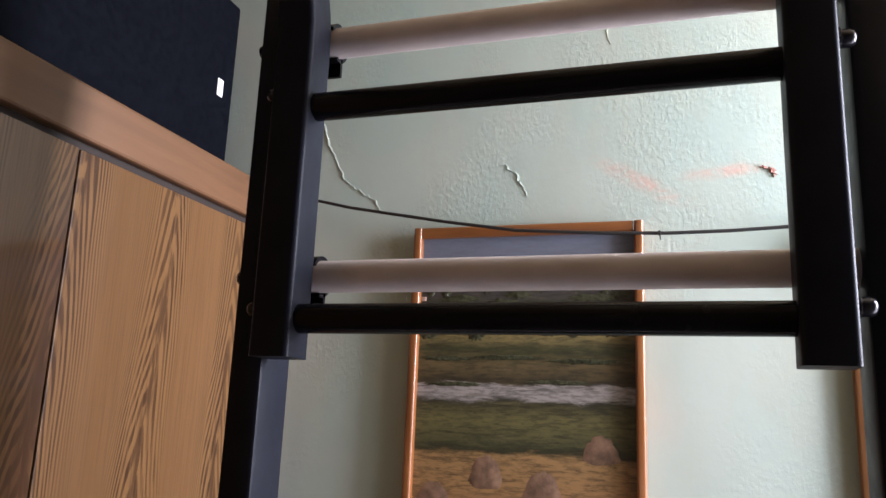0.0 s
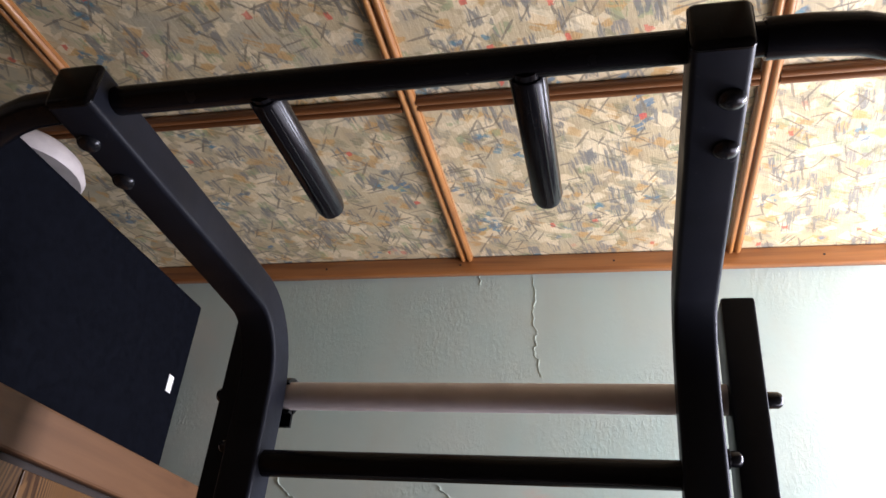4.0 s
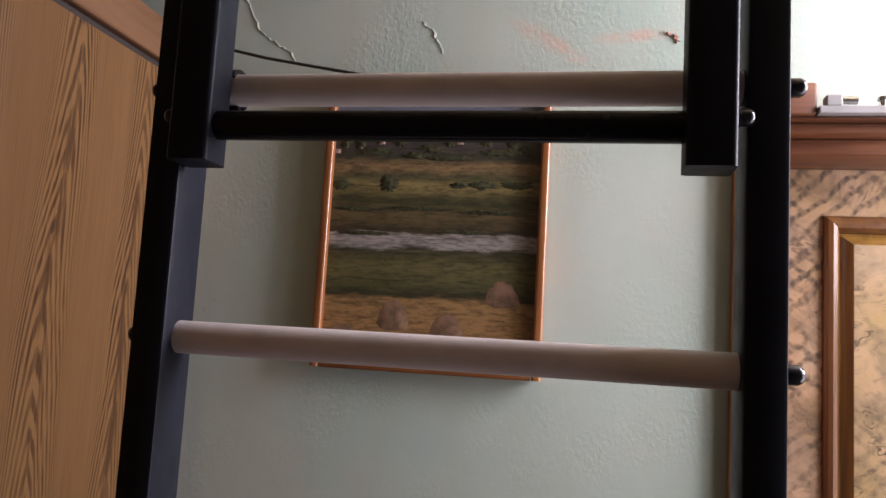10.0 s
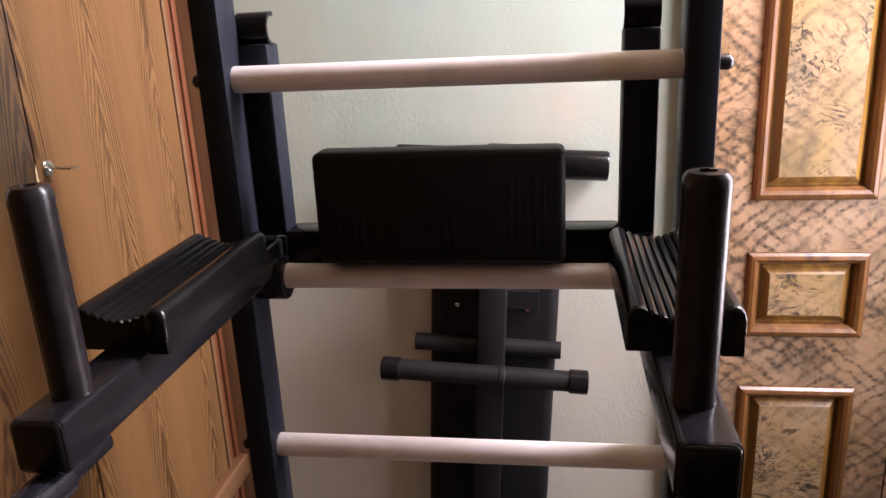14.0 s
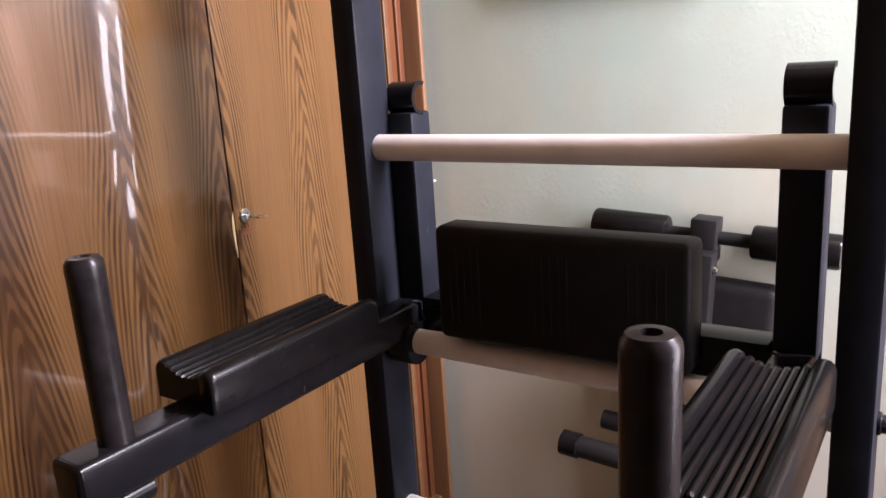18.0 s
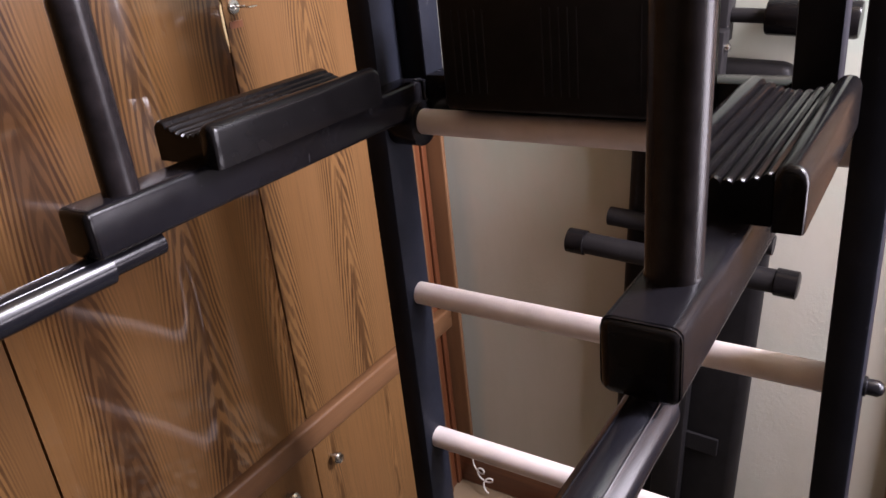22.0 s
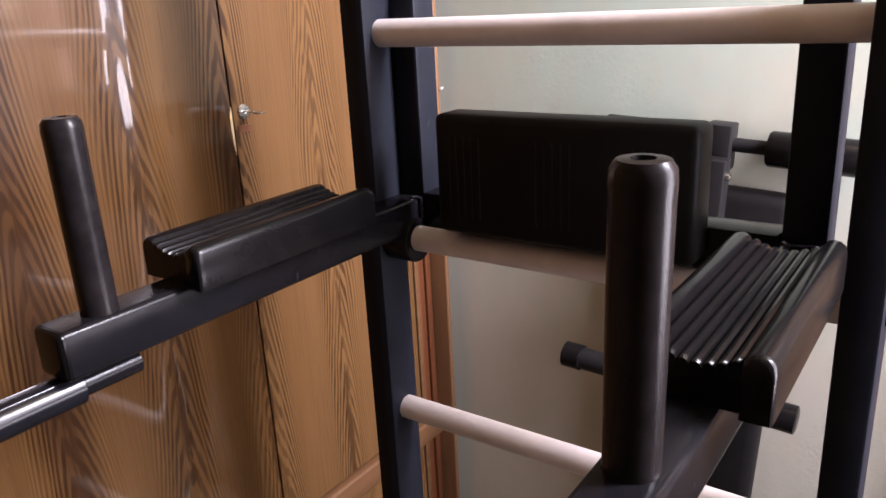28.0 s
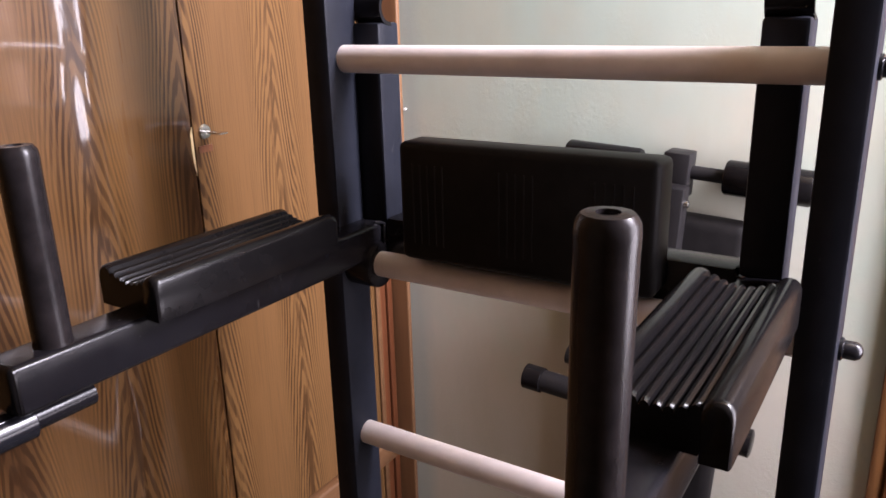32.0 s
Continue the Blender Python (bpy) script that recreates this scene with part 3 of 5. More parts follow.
floor = structure("floor", box((WEST - 0.1, SOUTH - 0.1, -0.08), (EAST + 0.1, 0.75, 0.0)), make_flat_paint("floor_linoleum", (0.30, 0.22, 0.14), 0.45), "worn cream and brown linoleum floor", "floor")
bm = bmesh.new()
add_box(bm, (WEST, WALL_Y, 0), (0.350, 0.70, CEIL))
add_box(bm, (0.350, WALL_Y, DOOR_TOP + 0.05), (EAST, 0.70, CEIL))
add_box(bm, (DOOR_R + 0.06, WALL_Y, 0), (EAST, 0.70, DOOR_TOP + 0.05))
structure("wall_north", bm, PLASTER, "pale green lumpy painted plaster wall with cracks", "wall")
structure("wall_west", box((WEST - 0.1, SOUTH, 0), (WEST, 0.70, CEIL)), PLAIN_WALL, "plain beige wall behind the wardrobe", "wall")
structure("wall_south", box((WEST - 0.1, SOUTH - 0.1, 0), (EAST + 0.16, SOUTH, CEIL)), PLAIN_WALL, "plain beige wall", "wall")
bm = bmesh.new()
WIN = (-0.20, 0.44, 0.80, 2.53)
add_box(bm, (EAST, SOUTH, 0), (EAST + 0.16, 0.70, WIN[2]))
add_box(bm, (EAST, SOUTH, WIN[3]), (EAST + 0.16, 0.70, CEIL))
add_box(bm, (EAST, SOUTH, WIN[2]), (EAST + 0.16, WIN[0], WIN[3]))
add_box(bm, (EAST, WIN[1], WIN[2]), (EAST + 0.16, 0.70, WIN[3]))
structure("wall_east", bm, PLAIN_WALL, "plain beige wall with a window opening", "wall")
structure("wall_behind_door", box((0.2, 0.74, 0), (EAST + 0.1, 0.80, CEIL)), PLAIN_WALL, "plain wall closing the doorway", "wall")
structure("ceiling", box((WEST - 0.1, SOUTH - 0.1, CEIL), (EAST + 0.16, 0.80, CEIL + 0.1)), WALLPAPER, "ceiling papered in cream with multicoloured brush strokes", "ceiling")


def double_bead(w=0.026, h=0.012):
    """Section of a flat batten with two round beads, hanging from the ceiling."""
    pts = [(-w / 2, 0), (-w / 2, -h * 0.5)]
    for k in (-1, 1):
        for i in range(7):
            a = math.pi * (1 - i / 6)
            pts.append((k * w / 4 + math.cos(a) * w / 4.6, -h * 0.5 - math.sin(a) * h * 0.55))
    pts += [(w / 2, -h * 0.5), (w / 2, 0)]
    return pts


def batten(name, a, b, mat, w=0.026):
    bm = bmesh.new()
    rows = []
    along = (Vector(b) - Vector(a)).normalized()
    side = along.cross(Vector((0, 0, 1)))
    for p in (a, b):
        rows.append([bm.verts.new(Vector(p) + side * s + Vector((0, 0, u))) for s, u in double_bead(w)])
    n = len(rows[0])
    for i in range(n):
        bm.faces.new((rows[0][i], rows[0][(i + 1) % n], rows[1][(i + 1) % n], rows[1][i]))
    bm.faces.new(rows[0][::-1])
    bm.faces.new(rows[1])
    return structure(name, bm, mat, "orange varnished pine ceiling batten with two beads", "batten", True)


for x in (-0.629, -0.129, 0.369, 0.868):
    batten("ceiling_batten", (x, SOUTH, CEIL), (x, WALL_Y - 0.018, CEIL), PINE_Y)
for y in (0.011, -0.49, -0.99, -1.49):
    for x0, x1 in ((WEST, -0.642), (-0.616, -0.142), (-0.116, 0.356), (0.382, 0.855), (0.881, EAST)):
        batten("ceiling_batten", (x0, y, CEIL - 0.0005), (x1, y, CEIL - 0.0005), PINE_SHADED)
bm = sweep([(WEST, WALL_Y - 0.009, CEIL - 0.0185), (EAST, WALL_Y - 0.009, CEIL - 0.0185)], rounded_rect(0.018, 0.037, 0.005))
structure("trim", bm, PINE, "orange varnished pine trim between wall and ceiling", "trim", True)
for x in (-0.42, -0.14, 0.155, 0.52):
    structure("nail", lathe([(0, 0.0015), (0.0008, 0.0022), (0.0012, 0.001)], (x, WALL_Y - 0.018, CEIL - 0.020), (0, -1, 0), 10), GAP, "small dark nail head in the ceiling trim", "nail")
bm = bmesh.new()
add_box(bm, (WEST, WALL_Y - 0.014, 0), (0.31, WALL_Y, 0.088), 0.005)
structure("baseboard", bm, CASING_X, "scuffed brown wooden skirting board", "baseboard")


def crack(name, pts, w, label, mat=PLASTER):
    """A lifted seam of plaster: a thin ragged ridge along the wall."""
    rng = random.Random(name)
    bm = bmesh.new()
    rows = []
    fine = []
    for (x0, z0), (x1, z1) in zip(pts, pts[1:]):
        for i in range(8):
            k = i / 8
            fine.append((x0 + (x1 - x0) * k + rng.uniform(-0.0035, 0.0035), z0 + (z1 - z0) * k + rng.uniform(-0.003, 0.003)))
    fine.append(pts[-1])
    for i, (x, z) in enumerate(fine):
        ww = 0.5 * w * rng.uniform(0.3, 1.2) * min(1, 0.25 + 4 * min(i, len(fine) - 1 - i) / len(fine))
        h = (0.0005 + 0.18 * w) * rng.uniform(0.5, 1.2)
        rows.append([bm.verts.new(p) for p in ((x - ww, WALL_Y + 0.002, z), (x - ww * 0.3, WALL_Y - h, z + ww * 0.2), (x + ww * 0.6, WALL_Y - h * 0.5, z), (x + ww, WALL_Y + 0.002, z - ww * 0.2))])
    for a, b in zip(rows, rows[1:]):
        for i in range(3):
            bm.faces.new((a[i], a[i + 1], b[i + 1], b[i]))
    return structure(name, bm, mat, label, "crack")


crack("plaster_crack", [(0.000, 2.532), (0.006, 2.475), (0.003, 2.45), (0.011, 2.41), (0.009, 2.37), (0.023, 2.322)], 0.0035, "thin branching crack lifted in the plaster")
crack("plaster_crack", [(-0.105, 2.542), (-0.102, 2.51)], 0.0025, "short hairline crack in the plaster")
crack("plaster_crack", [(-0.503, 2.255), (-0.486, 2.20), (-0.457, 2.142), (-0.431, 2.105), (-0.396, 2.085), (-0.361, 2.052)], 0.006, "long flaking seam lifted in the plaster")
crack("plaster_crack", [(-0.154, 2.126), (-0.133, 2.108), (-0.114, 2.070)], 0.006, "curled flake of lifted plaster")
crack("plaster_crack", [(0.241, 2.098), (0.255, 2.092), (0.258, 2.080)], 0.012, "reddish chip in the plaster", make_plain("red_brown_chip", (0.22, 0.10, 0.075), 0.8))
nail = structure("nail", lathe([(0, 0.0012), (0.006, 0.0012), (0.006, 0.0030), (0.0075, 0.0030)], (-0.517, WALL_Y, 1.207), (0, -1, 0), 10), WHITE, "small white-painted nail head in the wall", "nail")

# ---------------------------------------------------------------- the double door
door = thing("door_1", (0.76, WALL_Y, 0), "closed narrow double door with glossy smoke-marbled panels and brown mouldings", "door", "", "structure")


def frame_strip(name, lo, hi, mat, bevel=0.006):
    return part(name, box(lo, hi, bevel, 2), mat, door, "brown lacquered wooden casing", True)


frame_strip("casing", (0.342, WALL_Y - 0.018, 0), (0.364, WALL_Y + 0.001, DOOR_TOP), ORANGE_BOARD)
frame_strip("casing", (0.364, WALL_Y - 0.026, 0), (0.387, WALL_Y + 0.10, DOOR_TOP), CASING, 0.009)
frame_strip("casing", (DOOR_R, WALL_Y - 0.030, 0), (DOOR_R + 0.07, WALL_Y + 0.10, DOOR_TOP), CASING, 0.009)
frame_strip("jamb", (0.387, WALL_Y + 0.03, 0), (DOOR_L, WALL_Y + 0.17, DOOR_TOP), CASING)
# stepped cornice over the door
for i, (y0, z0, z1) in enumerate(((0.02, DOOR_TOP - 0.012, DOOR_TOP + 0.012), (-0.012, DOOR_TOP + 0.012, DOOR_TOP + 0.028), (-0.026, DOOR_TOP + 0.028, DOOR_TOP + 0.034))):
    part("lintel_moulding", box((0.352, WALL_Y + y0, z0), (DOOR_R + 0.07, WALL_Y + 0.13 - 0.004 * i, z1), 0.005, 2), CASING_X, door, "dark red-brown stepped lintel moulding", True)
part("lintel_moulding", box((0.335, WALL_Y - 0.036, DOOR_TOP + 0.034), (0.455, WALL_Y - 0.002, DOOR_TOP + 0.083), 0.006), CASING_X, door, "raised end block of the cornice", True)
part("ledge_board", box((0.455, WALL_Y - 0.040, DOOR_TOP + 0.0345), (DOOR_R + 0.07, WALL_Y - 0.002, DOOR_TOP + 0.046), 0.002), GREY_PAINT, door, "white painted ledge strip")

PX0, PX1 = 0.506, 0.737
PANELS = ((1.022, 1.835), (0.735, 0.916), (0.15, 0.621))


# sections of the panel frames: inset from the outer edge, depth
OVOLO = ((0.0, 0.004), (0.001, -0.004), (0.006, -0.010), (0.013, -0.012), (0.020, -0.008), (0.025, 0.002), (0.027, 0.014), (0.027, 0.022))
BEAD = ((0.026, 0.022), (0.026, 0.013), (0.031, 0.012), (0.0455, -0.0015), (0.0465, -0.0015), (0.0465, 0.022))


def door_leaf(x0, x1):
    leaf_y = WALL_Y + 0.127
    bm = bmesh.new()
    off = x0 - DOOR_L
    a, b = PX0 + off, PX1 + off
    add_box(bm, (x0, leaf_y, 0.01), (a, leaf_y + 0.035, DOOR_TOP - 0.012))
    add_box(bm, (b, leaf_y, 0.01), (x1, leaf_y + 0.035, DOOR_TOP - 0.012))
    edges = [0.01] + [z for p in reversed(PANELS) for z in p] + [DOOR_TOP - 0.012]
    for z0, z1 in zip(edges[::2], edges[1::2]):
        add_box(bm, (a, leaf_y + 0.0002, z0), (b, leaf_y + 0.035, z1))
    leaf = part("door_leaf", bm, MARBLE_STILE, door, "leaf with pinkish smoke-marbled stiles")
    for z0, z1 in PANELS:
        # bevelled moulding frame: an outer brown slope and an inner ochre bead
        for profile, mat, nm in ((OVOLO, MOULD_WOOD, "panel_moulding"), (BEAD, MOULD_GOLD, "panel_bead")):
            bm = bmesh.new()
            loops = []
            for ins, d in profile:
                loops.append([bm.verts.new((xx, leaf_y + d, zz)) for xx, zz in ((a + ins, z0 + ins), (b - ins, z0 + ins), (b - ins, z1 - ins), (a + ins, z1 - ins))])
            for p, q in zip(loops, loops[1:]):
                for i in range(4):
                    bm.faces.new((p[i], p[(i + 1) % 4], q[(i + 1) % 4], q[i]))
            part(nm, bm, mat, leaf, "glossy brown bolection moulding" if nm == "panel_moulding" else "glossy ochre inner bead")
        part("panel", box((a + 0.0455, leaf_y - 0.002, z0 + 0.0455), (b - 0.0455, leaf_y + 0.024, z1 - 0.0455), 0.001), MARBLE_PANEL, leaf, "beige panel marbled with dark feathery swirls")
    return leaf


door_leaf(DOOR_L, 0.816)
part("second_leaf", box((0.820, WALL_Y + 0.127, 0.01), (DOOR_R, WALL_Y + 0.162, DOOR_TOP - 0.012)), MARBLE_STILE, door)
for child in door.children:
    child.location = (-0.76, -WALL_Y, 0)

# bolt and clips lying on the door's ledge
clip = thing("metal_latch", (0.475, WALL_Y - 0.03, DOOR_TOP + 0.046), "small pale metal latch lying on the door ledge", "latch")
part("body", box((-0.010, -0.010, 0), (0.012, 0.012, 0.016), 0.002), GREY_PAINT, clip)
part("pin", tube((0.010, 0, 0.010), (0.034, 0, 0.010), 0.006, 12), STEEL, clip, "", True)
clip2 = thing("metal_stop", (0.545, WALL_Y - 0.025, DOOR_TOP + 0.046), "small metal stop standing on the door ledge", "latch")
part("pin", lathe([(0, 0.006), (0.010, 0.006), (0.011, 0.008), (0.016, 0.008)], (0, 0, 0), (0, 0, 1), 12), STEEL, clip2, "", True)

# window frame in the east wall
window = thing("window_1", (EAST + 0.08, (WIN[0] + WIN[1]) / 2, WIN[2]), "white framed window letting in daylight", "window", "", "structure")
WW, WH = (WIN[1] - WIN[0]) / 2, WIN[3] - WIN[2]
for lo, hi in (((-0.03, -WW, 0), (0.0, -WW + 0.02, WH)), ((-0.03, WW - 0.02, 0), (0.0, WW, WH)), ((-0.03, -WW + 0.02, 0), (0.0, WW - 0.02, 0.02)), ((-0.03, -WW + 0.02, WH - 0.02), (0.0, WW - 0.02, WH))):
    part("window_frame", box(lo, hi, 0.004), WHITE, window)

# ---------------------------------------------------------------- wardrobe
ward = thing("wardrobe", (WARD_X, 0, 0), "tall ash-veneered wardrobe with closed doors over small lower doors", "wardrobe")
L = lambda x, y, z: (x - WARD_X, y, z)  # noqa: E731
W_END, W_START = 0.413, -1.31
part("body", box(L(WEST + 0.01, W_START, 0.0), L(WARD_X - 0.024, W_END - 0.002, 2.06)), RED_BOARD, ward)
part("top_board", box(L(WEST + 0.01, W_START - 0.01, 2.022), L(WARD_X + 0.010, W_END + 0.070, 2.090), 0.004), BEECH, ward, "pale wood top rail")
# near-black strip that stands in for the shade under the top rail
part("rail_shadow_strip", box(L(WARD_X - 0.02, W_START, 2.010), L(WARD_X - 0.004, W_END, 2.022)), GAP, ward)


def bowed_door(y0, y1, z0, z1, bow):
    """A thin veneered door, warped: it bulges a little at half its height and has one sharp upright ridge."""
    bm = bmesh.new()
    n, rows_z = 100, 60
    grid = []
    for j in range(rows_z + 1):
        kz = j / rows_z
        z = z0 + (z1 - z0) * kz
        amp = bow * (0.12 + 0.88 * math.sin(math.pi * kz))
        ridge_y = -0.150 + 0.004 * math.sin(z * 9.0) + 0.0015 * math.sin(z * 47.0) + 0.020 * (z - 1.3)
        ridge_h = 0.0046 * min(1.0, 4.0 * kz, 4.0 * (1 - kz)) * (1 + 0.12 * math.sin(z * 31.0))
        row = []
        for i in range(n + 1):
            k = i / n
            y = y0 + (y1 - y0) * k
            x = amp * math.sin(math.pi * k ** 1.9) ** 2 + ridge_h * math.exp(-0.5 * ((y - ridge_y) / 0.016) ** 2)
            row.append(bm.verts.new(L(WARD_X + x, y, z)))
        grid.append(row)
    for a, b in zip(grid, grid[1:]):
        for i in range(n):
            bm.faces.new((a[i], a[i + 1], b[i + 1], b[i]))
    rim = grid[0] + [r[-1] for r in grid[1:]] + grid[-1][-2::-1] + [r[0] for r in grid[-2:0:-1]]
    back = [bm.verts.new((L(WARD_X - 0.02, 0, 0)[0], v.co.y, v.co.z)) for v in rim]
    for i in range(len(rim)):
        k = (i + 1) % len(rim)
        bm.faces.new((rim[i], rim[k], back[k], back[i]))
    bm.faces.new(back)
    return bm


D0, D1 = 0.503, 2.012
right_door = part("door", box(L(WARD_X - 0.02, 0.0045, D0), L(WARD_X, W_END - 0.004, D1), 0.0015), VENEER_A, ward, "plain ash-veneered door with dark cathedral grain")
left_door = part("door", bowed_door(-0.43, 0.0006, D0, D1, 0.007), VENEER_B, ward, "polished ash-veneered door with glossy reflections", True)
part("door", box(L(WARD_X - 0.02, -0.862, D0), L(WARD_X, -0.433, D1), 0.0015), VENEER_A, ward)
part("door", box(L(WARD_X - 0.02, W_START, D0), L(WARD_X, -0.865, D1), 0.0015), VENEER_C, ward)
part("ledge", sweep([L(WARD_X - 0.002, W_START, 0.475), L(WARD_X - 0.002, W_END + 0.060, 0.475)], rounded_rect(0.036, 0.05, 0.006)), BEECH, ward, "pale projecting wooden ledge", True)
for y0, y1 in ((0.0045, W_END - 0.004), (-0.43, 0.0015), (-0.862, -0.433)):
    low = part("lower_door", box(L(WARD_X - 0.02, y0, 0.07), L(WARD_X, y1, 0.446), 0.0015), VENEER_C, ward, "low ash-veneered door")
for y in (0.045, -0.077, -0.80):
    part("knob", lathe([(0, 0.004), (0.010, 0.004), (0.012, 0.010), (0.020, 0.0115), (0.024, 0.009), (0.025, 0.003)], L(WARD_X, y, 0.392), (1, 0, 0), 20), STEEL, ward, "small round polished metal knob", True)
part("plinth", box(L(WARD_X - 0.05, W_START, 0.0), L(WARD_X - 0.03, W_END, 0.07)), RED_BOARD, ward)
# lock with its key, chip beside it
part("lock_rose", lathe([(0, 0.0115), (0.002, 0.0115), (0.004, 0.0095), (0.0042, 0.005), (0.0025, 0.0045), (0.0025, 0.001)], L(WARD_X, 0.024, 1.226), (1, 0, 0), 20), STEEL, right_door, "round chrome keyhole plate", True).parent = right_door
bm = bmesh.new()
add_sweep(bm, [L(WARD_X + 0.003, 0.024, 1.226), L(WARD_X + 0.024, 0.024, 1.226)], circle(0.0018, 10))
add_box(bm, L(WARD_X + 0.022, 0.016, 1.2248), L(WARD_X + 0.042, 0.032, 1.2268), 0.0004)
part("key", bm, STEEL, right_door, "small steel key in the lock")
part("lock_strip", box(L(WARD_X, 0.010, 1.196), L(WARD_X + 0.0015, 0.036, 1.206)), RED_BOARD, right_door, "thin brown strike strip")
bm = bmesh.new()
vs = [bm.verts.new(L(WARD_X + 0.0012, y, z)) for y, z in ((0.0015, 1.236), (-0.0025, 1.226), (-0.003, 1.204), (-0.002, 1.184), (0.0015, 1.164))]
vs2 = [bm.verts.new(v.co + Vector((-0.004, 0, 0))) for v in vs]
bm.faces.new(vs)
bm.faces.new(vs2[::-1])
for i in range(5):
    bm.faces.new((vs[i], vs[(i + 1) % 5], vs2[(i + 1) % 5], vs2[i]))
part("edge_chip", bm, CHIP, left_door, "pale splintered chip at the door edge")
# closing boards between wardrobe and wall
part("end_stile", box(L(WARD_X - 0.02, W_END, 0.0), L(WARD_X + 0.002, W_END + 0.013, 2.022), 0.002), BEECH, ward)
part("end_board", box(L(WARD_X - 0.03, W_END + 0.013, 0.0), L(WARD_X - 0.006, W_END + 0.040, 2.022), 0.002), RED_BOARD, ward, "red-brown filler board")
part("end_board", box(L(WARD_X - 0.03, W_END + 0.043, 0.0), L(WARD_X - 0.002, WALL_Y - 0.014, 2.022), 0.002), RED_BOARD, ward, "red-brown filler board")
tagged(link_mesh("corner_trim", box((WARD_X - 0.03, WALL_Y - 0.011, 0.0), (-0.524, WALL_Y, 2.022), 0.003), CORNER_WOOD), "orange-brown vertical wooden corner strip on the wall", "trim", "", "structure")

# things on the wardrobe
case = thing("storage_box", (-0.650, 0.129, 2.091), "large dark navy cloth-covered box standing on the wardrobe", "box")
part("body", box((-0.42, -0.40, 0), (0, 0.295, 0.353), 0.006), NAVY, case)
part("tag", box((0.0004, 0.245, 0.160), (0.0022, 0.261, 0.192), 0.0005), WHITE, case, "small white paper tag")
plate = thing("white_bowl", (-0.715, -0.035, 2.4445), "shallow white bowl upside down on the navy box", "bowl")
part("bowl", lathe([(0, 0.085), (0.012, 0.088), (0.030, 0.080), (0.046, 0.060), (0.054, 0.030)], (0, 0, 0), (0, 0, 1), 32), make_plain("off_white_enamel", (0.50, 0.45, 0.43), 0.45), plate, "", True)

# ---------------------------------------------------------------- painting and cable
paint_frame = thing("framed_painting", (-0.1145, WALL_Y - 0.002, 1.554), "meadow landscape painting with haystacks in an orange pine frame", "painting")
PW, PH = 0.1775, 0.455


def frame_side(path):
    return sweep(path, rounded_rect(0.014, 0.018, 0.004), True)


for path in ([(-PW, -0.011, -0.008), (-PW, -0.011, PH + 0.008)], [(PW, -0.011, -0.008), (PW, -0.011, PH + 0.008)]):
    part("frame_side", frame_side(path), CASING, paint_frame, "orange-brown varnished frame side", True)
for z, m in ((0, PINE), (PH, PINE)):
    part("frame_side", frame_side([(-PW + 0.008, -0.0115, z), (PW - 0.008, -0.0115, z)]), m, paint_frame, "orange-brown varnished frame side", True)


